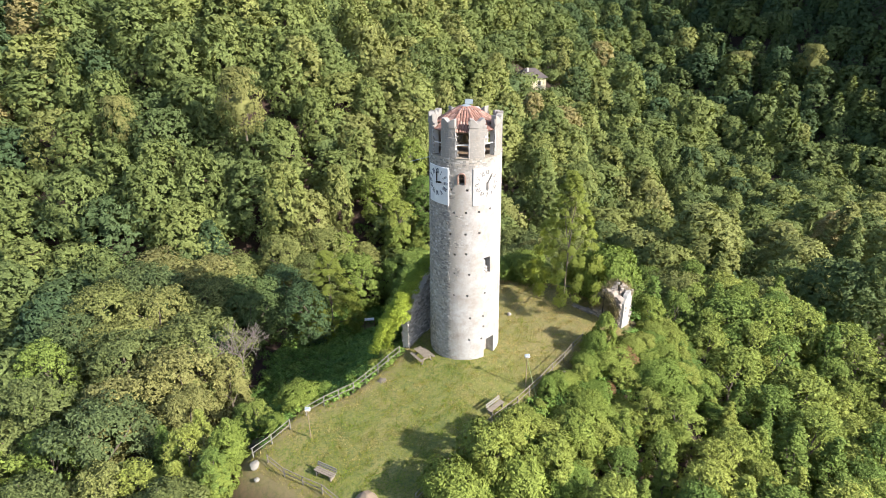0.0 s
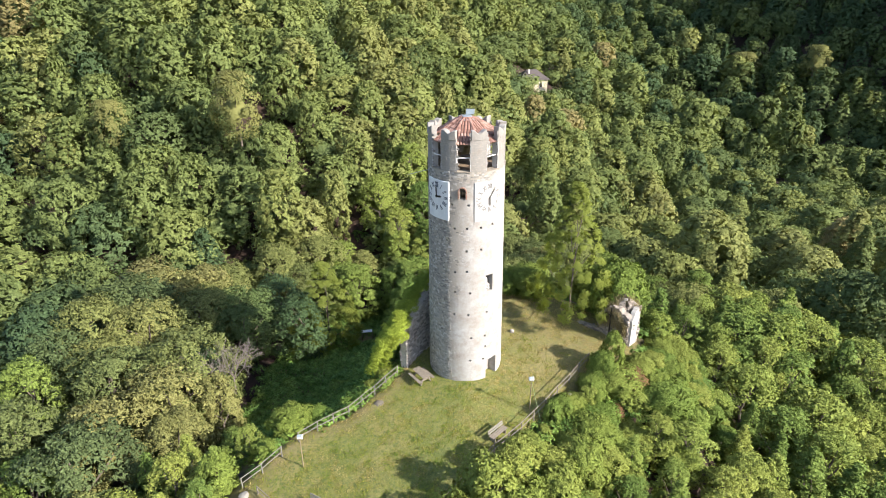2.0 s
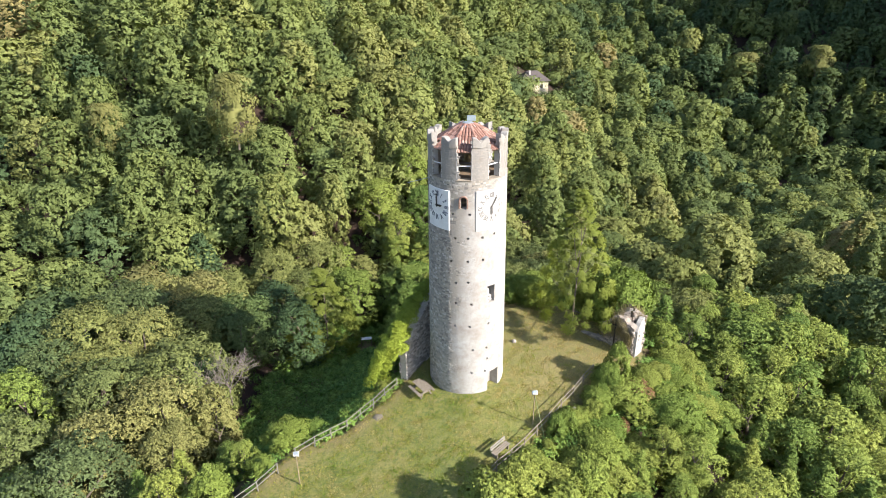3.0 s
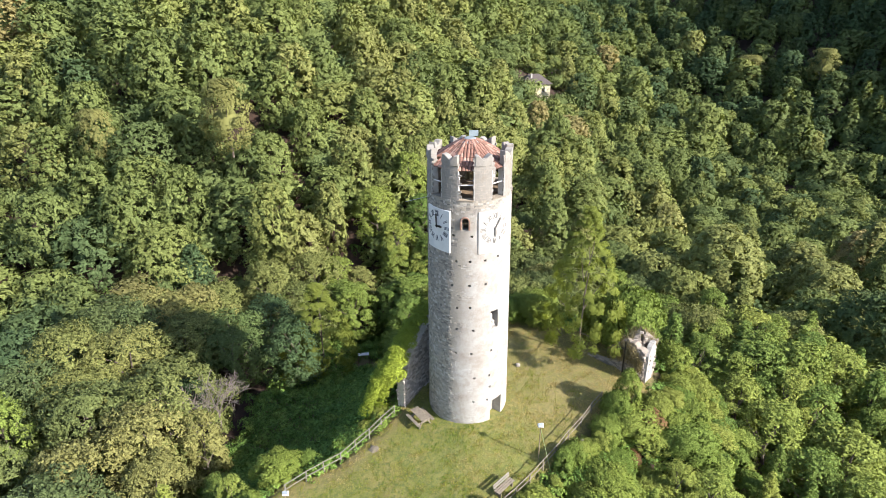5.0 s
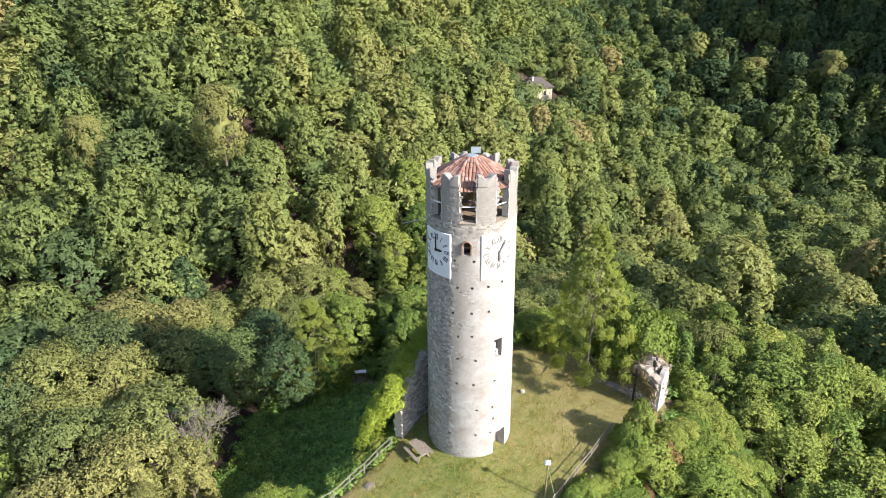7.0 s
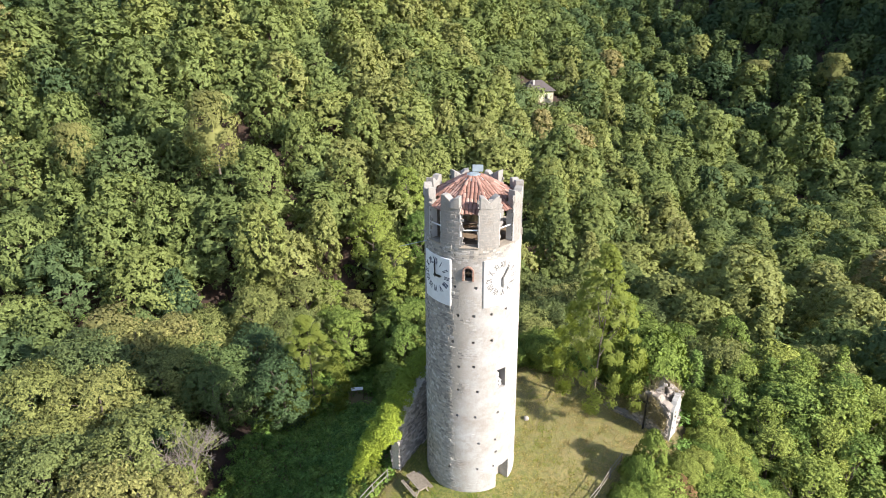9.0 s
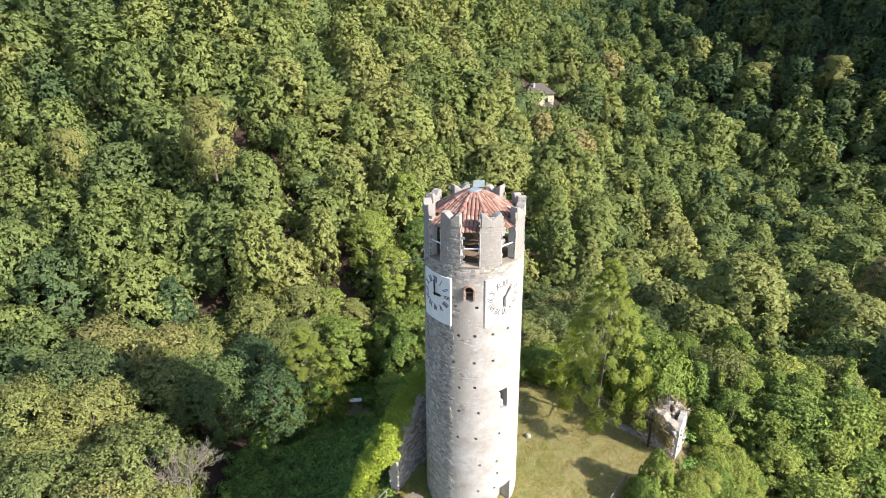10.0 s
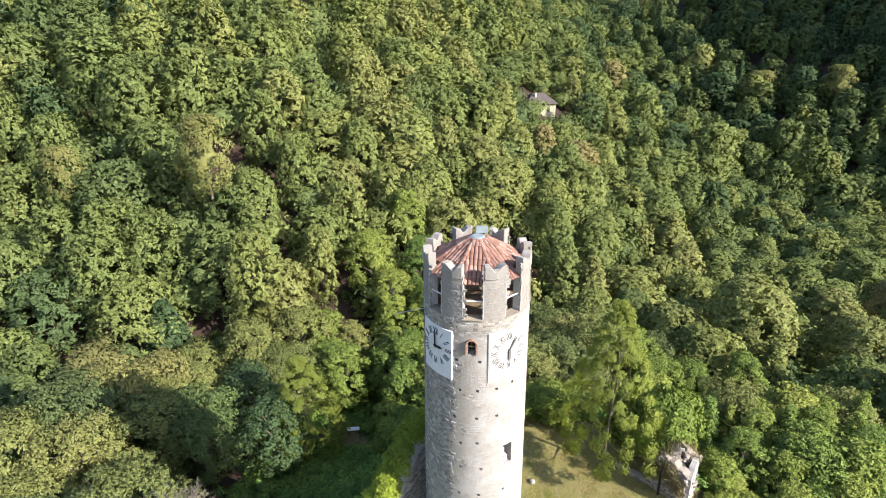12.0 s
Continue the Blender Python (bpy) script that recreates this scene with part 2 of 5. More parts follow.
def crown_lobes(rng, R, H, base, n, shape):
    """Clump centres and radii on the outside of a crown of radius R between base and H."""
    cs, rs = [], []
    lean, wave = rng.uniform(0, 6.28), rng.uniform(0, 6.28, 3)
    for i in range(n):
        u = ((i + 0.5) / n) ** (0.85 if shape == "round" else 1.0)
        if shape == "cone":
            spread, fat = R * (1.03 - u) ** 0.7, 0.95 - 0.35 * u
        elif shape == "tall":
            spread, fat = R * math.sin(math.pi * (0.22 + 0.70 * u)) ** 0.75, 1.0
        else:
            spread, fat = R * math.sqrt(max(0.02, 1 - max(0, (u - 0.30) / 0.72) ** 2)) * min(1.0, 0.72 + u), 1.0
        a = i * 2.39996 + rng.uniform(-0.45, 0.45)
        spread *= 1 + 0.15 * math.sin(2 * a + wave[0]) + 0.10 * math.sin(3 * a + wave[1] + 5 * u) + 0.09 * math.sin(5 * a + wave[2]) * math.sin(11 * u + wave[0])
        r = R * 2.05 / math.sqrt(n) * rng.uniform(0.7, 1.25) * fat
        q = max(0.0, spread - r * 0.7) * rng.uniform(0.86, 1.06)
        z = min(base + r * 0.5 + (H - base) * u, H - r * 0.55)
        cs.append((q * math.cos(a) + 0.08 * R * u * math.cos(lean), q * math.sin(a) + 0.08 * R * u * math.sin(lean), z))
        rs.append(r)
    return np.array(cs), np.array(rs)


@functools.lru_cache(None)
def sphere_grid(level):
    bm = bmesh.new()
    bmesh.ops.create_icosphere(bm, subdivisions=level, radius=1.0)
    v, f = np.array([p.co[:] for p in bm.verts]), np.array([[p.index for p in q.verts] for q in bm.faces])
    bm.free()
    return unit(v), f


def inner_mass(rng, centres, radii, mid, shrink):
    """The dense middle of a crown: a closed, dented core well inside its clumps."""
    dirs, faces = sphere_grid(2)
    far = np.full(len(dirs), 0.45 * np.median(radii))
    for c, r in zip(centres - mid, radii):
        along = dirs @ c
        disc = along ** 2 - (c @ c - r * r)
        far = np.maximum(far, np.where(disc > 0, along + np.sqrt(np.maximum(disc, 0)), 0))
    near = np.sort(far[faces].reshape(-1, 3), 1)[:, 0]
    low = far.copy()
    np.minimum.at(low, faces.ravel(), np.repeat(near, 3))
    return mid + dirs * (low * shrink * rng.uniform(0.85, 1.0, len(dirs)))[:, None], faces, dirs


def make_crown(seed, R, H, base, lobes, leaves, size, shape="round", up=0.35, solid=True, shrink=0.74, flat=0.75, lean=0.7, hollow=0.74):
    """Corners, faces, shading normals and clump centres. solid=False: an airy crown that one can see through."""
    rng = np.random.default_rng(seed)
    c, r = crown_lobes(rng, R, H, base, lobes, shape)
    mid = np.array([0, 0, base + 0.38 * (H - base)])
    layers = [leaf_cloud(rng, c, r, leaves, size, up, flat, lean, mid, hollow)]
    if solid:
        layers += [leaf_cloud(rng, mid + (c - mid) * 0.86, r, leaves // 6, size * 1.7, up, flat, lean, mid, 0.5), inner_mass(rng, c, r, mid, shrink)]
    v, f = joined([(a, b) for a, b, _ in layers])
    return v, f, np.concatenate([n for _, _, n in layers]), c


def make_trunk(seed, H, base, centres, r0=0.22):
    rng = np.random.default_rng(seed)
    pieces, p, n = [], np.array([0.0, 0, -0.6]), 4
    for i in range(n):
        q = np.array([rng.normal(0, 0.12) * i, rng.normal(0, 0.12) * i, (H * 0.8) * (i + 1) / n])
        pieces.append(tube_np(p, q, r0 * (1 - i / (n + 0.5)), r0 * (1 - (i + 1) / (n + 0.5)), 7))
        p = q
    for c in centres[:: max(1, len(centres) // 7)]:
        s = np.array([0, 0, max(0.4 * base, c[2] * 0.62)])
        m = (s + c) / 2 + rng.normal(0, 0.15, 3)
        pieces += [tube_np(s, m, r0 * 0.45, r0 * 0.3, 5), tube_np(m, c, r0 * 0.3, r0 * 0.12, 5)]
    return joined(pieces)


def leafy_mesh(name, v, f, mat, normals, attr=None):
    """A mesh of leaves whose shading follows the given normals."""
    me = mesh_np(name, v, f, mat, attr)
    me.polygons.foreach_set("use_smooth", np.ones(len(me.polygons), bool))
    me.attributes.new("custom_normal", "FLOAT_VECTOR", "POINT").data.foreach_set("vector", np.asarray(normals, np.float32).ravel())
    return me


TREE_KINDS = []      # (crown mesh, trunk mesh, crown radius, height)


def add_kinds(seed, mat, rows, trunk=0.22):
    first = len(TREE_KINDS)
    for k, (R, H, base, lobes, leaves, size, shape, level) in enumerate(rows):
        v, f, n, c = make_crown(seed + k, R, H, base, lobes, leaves, size, shape, solid=level > 0, hollow=0.74 if level else 0.35)
        TREE_KINDS.append((leafy_mesh("crown", v, f, mat, n), mesh_np("trunk", *make_trunk(seed + 20 + k, H, base, c, trunk), BARK), R, H))
    return list(range(first, len(TREE_KINDS)))


BROADLEAF = add_kinds(40, LEAF, [
    (4.4, 10, 1.2, 110, 5400, 0.19, "round", 3), (5.0, 10, 1.2, 130, 6200, 0.19, "round", 3), (3.7, 10, 0.8, 95, 4700, 0.185, "tall", 3),
    (4.7, 10, 0.9, 115, 5600, 0.185, "round", 3), (3.3, 10, 0.6, 85, 4200, 0.185, "tall", 3), (4.2, 10, 0.7, 105, 5000, 0.19, "round", 3)])
# light green young leaf, made paler still by sunlight put into the colour
LEAF_SUNLIT = mat_leaf("light_leaf", [(0.0, (0.125, 0.190, 0.045)), (0.5, (0.190, 0.245, 0.055)), (1.0, (0.26, 0.29, 0.066))], leaf=0.12)
# blue-green leaf, its colour darkened to hold the shade beside the bank
LEAF_SHADED = mat_leaf("shady_leaf", [(0.0, (0.060, 0.100, 0.044)), (0.6, (0.085, 0.130, 0.050)), (1.0, (0.12, 0.165, 0.054))], leaf=0.11)
SHADED = add_kinds(360, LEAF_SHADED, [(3.4, 8, 0.3, 90, 4200, 0.16, "tall", 3), (4.0, 8, 0.3, 100, 4600, 0.16, "round", 3)])
YOUNG = add_kinds(340, LEAF_SUNLIT, [(2.3, 10, 0.4, 70, 2700, 0.17, "cone", 3), (2.6, 10, 0.4, 80, 3000, 0.17, "tall", 3), (3.0, 9, 0.4, 80, 3200, 0.17, "round", 3)])
SUNLIT = add_kinds(240, LEAF_SUNLIT, [(4.0, 10, 0.6, 120, 5800, 0.185, "round", 3), (3.4, 10, 0.6, 100, 5000, 0.185, "tall", 3)])


def place_tree(kind, x, y, z, height, turn, label="leafy green broadleaf tree on the wooded slope", wide=1.0):
    crown, trunk, R, H = TREE_KINDS[kind]
    t = new("tree")
    s = height / H
    t.matrix_world = Matrix.LocRotScale((x, y, z), Euler((0, 0, turn)), (s * wide, s * wide, s))
    for me in (trunk, crown):
        new(me.name.split(".")[0], me).parent = t
    return tagged(t, label, "tree", "trees round the hilltop")


def in_view(x, y, margin):
    """Ground within the sweep of country that the flight looks over."""
    ax = (x - 2.6) * math.cos(radians(5.8)) + (y + 48) * math.sin(radians(5.8))
    ay = -(x - 2.6) * math.sin(radians(5.8)) + (y + 48) * math.cos(radians(5.8))
    return (np.abs(ax) < 0.76 * ay + margin) & (ay > 10)


def scatter(x0, x1, y0, y1, step, seed):
    rng = np.random.default_rng(seed)
    X, Y = np.meshgrid(np.arange(x0, x1, step), np.arange(y0, y1, step * 0.9))
    X[::2] += step / 2
    return X.ravel() + rng.uniform(-0.3, 0.3, X.size) * step, Y.ravel() + rng.uniform(-0.3, 0.3, X.size) * step, rng


HOUSE_AT = (13.0, 146.0)
NEAR = 46.0
xs, ys, rng = scatter(-62, 62, -34, 48, 5.9, 5)
d = lawn_distance(xs, ys)
keep = (np.hypot(xs, ys - 2) < NEAR) & (d > 3.0) & in_view(xs, ys, 13)


def clear_of_trees(x, y):
    """Places without tall trees: the shaded bank beside the tower, the gully behind the ruin, the ruin itself, the corner below the fence."""
    return (-23 < x < -4 and -10 < y < 27 and x > -23 + 0.3 * max(0, y - 14)) or (15 < x < 34 and 24.5 < y < 32.5) or (11 < x < 19.5 and -1 < y < 9) or (-25 < x < -13 and -18 < y < -4)


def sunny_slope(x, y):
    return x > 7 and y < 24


for x, y, dd in zip(xs[keep], ys[keep], d[keep]):
    if clear_of_trees(x, y) or sunny_slope(x, y):
        continue
    z = float(ground_z(x, y))
    top = float(canopy_z(x, y)) + rng.uniform(-1.6, 1.2)
    top = min(top, float(lawn_z(x, y)) + 1.2 + 0.25 * dd)
    behind = -24 < x < 2 and 24 < y < 50                                # bright young growth above the bank, sunlight painted into its leaf colour
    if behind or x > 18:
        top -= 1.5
    in_shade = -31 < x < -12 and 4 < y < 27                                # low blue-green growth round the bank, shade painted into its leaf colour
    if in_shade:
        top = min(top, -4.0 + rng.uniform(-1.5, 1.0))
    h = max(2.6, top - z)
    kinds = SHADED if in_shade else SUNLIT if rng.random() < (0.95 if behind else 0.75 if x > 18 else 0.12) else BROADLEAF
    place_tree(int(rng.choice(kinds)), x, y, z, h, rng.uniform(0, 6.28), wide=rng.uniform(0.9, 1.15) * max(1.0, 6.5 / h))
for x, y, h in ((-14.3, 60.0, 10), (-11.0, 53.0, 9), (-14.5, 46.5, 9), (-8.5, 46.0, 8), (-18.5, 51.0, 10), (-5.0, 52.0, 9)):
    place_tree(int(rng.choice(SUNLIT)), x, y, float(canopy_z(x, y)) + 0.8 - h, h, rng.uniform(0, 6.28))
# many slender young trees on the sunny slope, leaf colour brightened with sunlight
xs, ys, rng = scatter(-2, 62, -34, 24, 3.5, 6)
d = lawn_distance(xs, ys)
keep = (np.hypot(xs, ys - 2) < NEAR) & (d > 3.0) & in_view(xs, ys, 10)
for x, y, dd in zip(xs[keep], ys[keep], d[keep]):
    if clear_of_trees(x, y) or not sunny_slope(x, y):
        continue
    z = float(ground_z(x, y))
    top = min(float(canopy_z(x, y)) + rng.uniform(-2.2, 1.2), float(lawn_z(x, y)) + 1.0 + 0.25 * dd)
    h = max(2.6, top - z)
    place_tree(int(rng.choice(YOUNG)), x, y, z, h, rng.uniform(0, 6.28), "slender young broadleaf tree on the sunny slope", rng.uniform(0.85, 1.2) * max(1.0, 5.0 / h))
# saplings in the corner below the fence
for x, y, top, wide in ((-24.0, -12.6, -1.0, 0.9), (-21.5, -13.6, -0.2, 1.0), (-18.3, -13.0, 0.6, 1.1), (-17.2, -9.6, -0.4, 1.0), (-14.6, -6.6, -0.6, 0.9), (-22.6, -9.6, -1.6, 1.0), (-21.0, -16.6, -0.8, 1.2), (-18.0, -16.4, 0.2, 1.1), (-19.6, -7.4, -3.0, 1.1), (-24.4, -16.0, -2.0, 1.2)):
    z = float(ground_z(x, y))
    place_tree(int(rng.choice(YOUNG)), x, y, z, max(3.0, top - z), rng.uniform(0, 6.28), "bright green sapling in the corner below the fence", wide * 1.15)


def view_line_z(y):
    """Height of the sight line down to the house across the valley."""
    return 33 - (y + 34) * 30.5 / 175


# trees that stand out of the woods: place, height of the top, crown radius, hue, shape
SPUR_TREES = [(48.1, 131.6, -5.4, 6.5, 0.55, "round"), (28.9, 165.3, 10.8, 6.5, 0.6, "round"), (31.6, 143.3, 5.2, 5, 0.85, "round"), (44, 155.5, -3.6, 3.6, 0.94, "tall"),
    (24.7, 113.6, 2.6, 5, 0.8, "tall"), (18.2, 91.1, 1.4, 5, 0.7, "tall"), (89, 118.5, -19.2, 6, 0.55, "round"), (94.6, 110.2, -20, 5.7, 0.3, "round"),
    (66.1, 110.4, -16.3, 4.3, 0.05, "tall"), (35.3, 74.3, -7.8, 3.3, 0.96, "tall"), (55.3, 71.3, -10.3, 4.3, 0.5, "round"), (33, 112.6, -10.9, 5.8, 0.7, "tall"),
    (36.5, 98.8, -6.1, 5.9, 0.5, "round"), (36.5, 46.7, -2.4, 6.5, 0.88, "round"), (51.6, 44.2, -6.3, 6.2, 0.9, "round"), (11.5, 62.1, -3.5, 3.5, 0.55, "tall"),
    (18.6, 71.4, -3.2, 4.3, 0.6, "round")]
FAR_SLOPE_TREES = [(62.8, 182.2, -3.4, 6.5, 0.6, "round"), (65.6, 155.1, -2.4, 6.5, 0.62, "round"), (61.5, 143.7, -9.6, 6.5, 0.6, "round"), (97.5, 175.1, -0.2, 6.5, 0.6, "cone"),
    (92.3, 202.5, 5.9, 6.4, 0.8, "round"), (80.2, 229.9, 14.1, 5.8, 0.9, "round"), (65.2, 243.5, 12.1, 6.5, 0.3, "round"), (63.6, 215.8, 4.5, 6.5, 0.45, "round"),
    (92.6, 163.4, -12, 6.5, 0.35, "round"), (95.7, 142.2, -13.9, 6.5, 0.4, "round"), (80.4, 164.9, -10.6, 5.6, 0.4, "round")]
WEST_SLOPE_TREES = [(-47.7, 51.2, 12.8, 3.4, 0.35, "tall"), (-58.9, 60.5, 25.4, 4.3, 0.4, "round"), (-31.1, 37.6, 6.6, 3.2, 0.8, "tall"), (-25.7, 47.5, 3.5, 2.7, 0.85, "tall"),
    (-13.3, 63.2, 7.7, 3, 0.75, "tall"), (-52.4, 36.4, 6.6, 4.4, 0.45, "tall"), (-68.7, 45.5, 12.4, 4, 0.5, "tall"), (-64.2, 34.4, 5.3, 4.4, 0.4, "round"),
    (-61.2, 47.1, 13.5, 3.1, 0.35, "round"), (-47.2, 41.4, 7.7, 3.8, 0.5, "tall"), (-39.2, 66.4, 20.2, 4, 0.55, "tall"), (-32, 61.1, 14.3, 3.4, 0.6, "tall"),
    (-23.9, 69.3, 14.9, 3.6, 0.6, "tall"), (-51.8, 66.1, 25, 4, 0.45, "tall"), (-23.3, 55.9, 7.8, 3.3, 0.7, "tall")]


def far_woods():
    grades = []
    for seed, share, size in ((70, 0.92, 0.285), (80, 0.52, 0.37), (90, 0.28, 0.49)):
        kinds = []
        for k, (R, H, base, lobes, leaves, shape) in enumerate([
                (4.2, 9.5, 0.2, 260, 3500, "round"), (4.7, 10, 0.2, 300, 3900, "round"), (3.6, 11, 0.2, 240, 3200, "tall"),
                (4.0, 10.5, 0.2, 250, 3400, "round"), (3.5, 12, 0.4, 240, 3100, "cone"), (4.1, 11, 0.2, 260, 3400, "tall")]):
            v, f, n, c = make_crown(seed + k, R, H, base, lobes, int(leaves * share), size, shape)
            kinds.append((v, f, n))
        grades.append(kinds)
    low = [make_crown(300 + k, 4.6, 5.0, 0.2, 18, 420, 0.34, "round")[:3] for k in range(3)]
    vs, fs, ns, ts = [], [], [], []
    count = 0

    def stand(shape, x, y, z, wide, high, turn, tint):
        nonlocal count
        v, f, n = shape
        c, sn = math.cos(turn), math.sin(turn)
        vs.append(np.stack([(v[:, 0] * c - v[:, 1] * sn) * wide + x, (v[:, 0] * sn + v[:, 1] * c) * wide + y, v[:, 2] * high + z], -1))
        ns.append(np.stack([n[:, 0] * c - n[:, 1] * sn, n[:, 0] * sn + n[:, 1] * c, n[:, 2]], -1))
        fs.append(f + count)
        ts.append(np.full(len(v), tint))
        count += len(v)

    shapes = {"round": (0, 1, 3), "tall": (2, 5), "cone": (4,)}
    single = SPUR_TREES + FAR_SLOPE_TREES + WEST_SLOPE_TREES
    rng = np.random.default_rng(8)
    for x, y, t, R, tint, shape in single:
        far = math.hypot(x, y + 40)
        k = int(rng.choice(shapes[shape]))
        wide = R / (4.2, 4.7, 3.6, 4.0, 3.5, 4.1)[k]
        high = 1.15 * max(1.0, wide ** 0.5)
        stand(grades[(far > 118) + (far > 190)][k], x, y, t - (9.5, 10, 11, 10.5, 12, 11)[k] * high, wide, high, rng.uniform(0, 6.28), tint)
    xs, ys, rng = scatter(-190, 200, -34, 330, 8.3, 9)
    keep = (np.hypot(xs, ys - 2) > NEAR) & in_view(xs, ys, 10) & (np.hypot(xs - HOUSE_AT[0], ys - HOUSE_AT[1]) > 9.5)
    top = canopy_z(xs, ys)
    keep &= (top < 40) & (rng.random(len(xs)) > 0.03)
    for x, y, _, R, _, _ in single:
        keep &= np.hypot(xs - x, ys - y) > 0.85 * R
    top = top + np.array([3.4 * noise.noise(Vector((x * 0.05, y * 0.05, 0))) for x, y in zip(xs, ys)]) + rng.uniform(-3.4, 2.0, len(xs)) + (rng.random(len(xs)) < 0.3) * rng.uniform(1.0, 4.5, len(xs)) * np.clip((ys - 60) / 60, 0.3, 1)
    lane = (np.abs(xs - 1.5 - (ys + 34) * 0.057) < 9.5) & (ys > 90) & (ys < 144)
    top = np.where(lane, np.minimum(top, view_line_z(ys) - 2.2), top)
    for x, y, t in zip(xs[keep], ys[keep], top[keep]):
        far = math.hypot(x, y + 40)
        k = int(rng.choice(6, p=[0.2, 0.17, 0.18, 0.17, 0.12, 0.16]))
        wide = rng.uniform(0.9, 1.4)
        high = rng.uniform(1.0, 1.3)
        # sun and shade painted as hue: paler sunward slopes, darker shaded far slope
        grove_light = 0.46 - 0.12 * min(1, max(0, (-x - 25) / 30)) + 0.26 * math.exp(-((x + 14) / 30) ** 2 - ((y - 58) / 38) ** 2) + 0.28 * math.exp(-((x + 22) / 36) ** 2) * (y > 60) + 0.22 * min(1, max(0, (x - 18) / 12)) * min(1, max(0, (120 - y) / 40)) - 0.30 * min(1, max(0, (x - 15) / 20)) * min(1, max(0, (y - 165) / 25)) + 0.16 * noise.noise(Vector((x * 0.03, y * 0.03, 5)))
        tint = 1.0 if rng.random() < 0.008 else np.clip(rng.normal(grove_light, 0.23), 0, 0.94)
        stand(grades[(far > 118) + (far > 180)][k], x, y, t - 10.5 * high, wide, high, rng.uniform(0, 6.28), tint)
    # low growth between the tall crowns
    xs, ys, rng = scatter(-186, 196, -30, 170, 9.0, 19)
    keep = (np.hypot(xs, ys - 2) > NEAR - 4) & in_view(xs, ys, 8) & (np.hypot(xs - HOUSE_AT[0], ys - HOUSE_AT[1]) > 11) & (canopy_z(xs, ys) < 40)
    for x, y in zip(xs[keep], ys[keep]):
        s = rng.uniform(0.85, 1.25)
        stand(low[int(rng.integers(3))], x, y, float(ground_z(x, y)) - 0.4, s, s, rng.uniform(0, 6.28), np.clip(rng.normal(0.35, 0.15), 0, 0.9))
    me = leafy_mesh("woods", np.concatenate(vs), np.concatenate(fs), LEAF_FAR, np.concatenate(ns), {"tint": np.concatenate(ts)})
    tagged(new("woods", me), "mixed broadleaf forest covering the valley sides", "forest", kind="stuff")


far_woods()



# ---- helpers for things ----
def part(name, bm, mat, parent=None, label="", smooth=False):
    """Links a bmesh as one mesh object under a thing or a part."""
    me = bpy.data.meshes.new(name)
    bm.to_mesh(me)
    bm.free()
    return part_mesh(name, me, mat, parent, label, smooth)


def part_mesh(name, me, mat, parent=None, label="", smooth=False):
    if mat and not me.materials:
        me.materials.append(mat)
    if smooth:
        me.polygons.foreach_set("use_smooth", np.ones(len(me.polygons), bool))
    ob = new(name, me)
    ob.parent = parent
    return tagged(ob, label)


def box(bm, size, at=(0, 0, 0), turn=(0, 0, 0), bevel=0.0):
    m = Matrix.LocRotScale(at, Euler([radians(a) for a in turn]), size)
    vs = bmesh.ops.create_cube(bm, size=1.0, matrix=m)["verts"]
    if bevel:
        es = {e for v in vs for e in v.link_edges}
        bmesh.ops.bevel(bm, geom=list(es), offset=bevel, segments=1, affect="EDGES", profile=0.5)
    return bm


def rod(bm, a, b, r0, r1=None, sides=8):
    a, b = Vector(a), Vector(b)
    m = Matrix.Translation((a + b) / 2) @ (b - a).to_track_quat("Z", "Y").to_matrix().to_4x4()
    bmesh.ops.create_cone(bm, cap_ends=True, segments=sides, radius1=r0, radius2=r0 if r1 is None else r1, depth=(b - a).length, matrix=m)
    return bm


def thing(name, at, turn=0.0, label="", category="", group=""):
    t = new(name)
    t.matrix_world = pose(*at, 0, 0, turn)
    return tagged(t, label, category, group)


def gz(x, y):
    return float(ground_z(x, y))


WHITE_PAINT = mat_plain("white_paint", (0.70, 0.70, 0.71), 0.12, 2.0, 0.6)
PLASTER = mat_plain("plaster", (0.47, 0.45, 0.43), 0.14, 1.1, 0.9, relief=0.4)
WOOD_GREY = mat_plain("weathered_wood", (0.22, 0.185, 0.145), 0.35, 5.0, 0.85)
WOOD_PALE = mat_plain("pale_rails", (0.205, 0.19, 0.16), 0.25, 4.0, 0.8)
WOOD_BROWN = mat_plain("brown_wood", (0.20, 0.14, 0.09), 0.35, 4.0, 0.8)
IRON = mat_plain("dark_iron", (0.035, 0.03, 0.028), 0.3, 6.0, 0.6, 0.6)
BRONZE = mat_plain("bronze", (0.20, 0.15, 0.08), 0.3, 3.0, 0.45, 0.9)
NAVY = mat_plain("navy_paint", (0.03, 0.04, 0.08), 0.25, 5.0, 0.6)
FADED = mat_plain("faded_paint", (0.13, 0.12, 0.115), 0.3, 3.0, 0.85)
ZINC = mat_plain("pale_zinc", (0.30, 0.345, 0.37), 0.15, 2.5, 0.4, 0.3, relief=0.1)
BRICK = mat_plain("brick_surround", (0.28, 0.17, 0.13), 0.3, 6.0, 0.9)
SILL = mat_plain("worn_mortar", (0.29, 0.245, 0.195), 0.35, 2.5, 0.95)
DARK_IN = mat_plain("dark_inside", (0.06, 0.05, 0.045), 0.3, 2.0, 0.95)


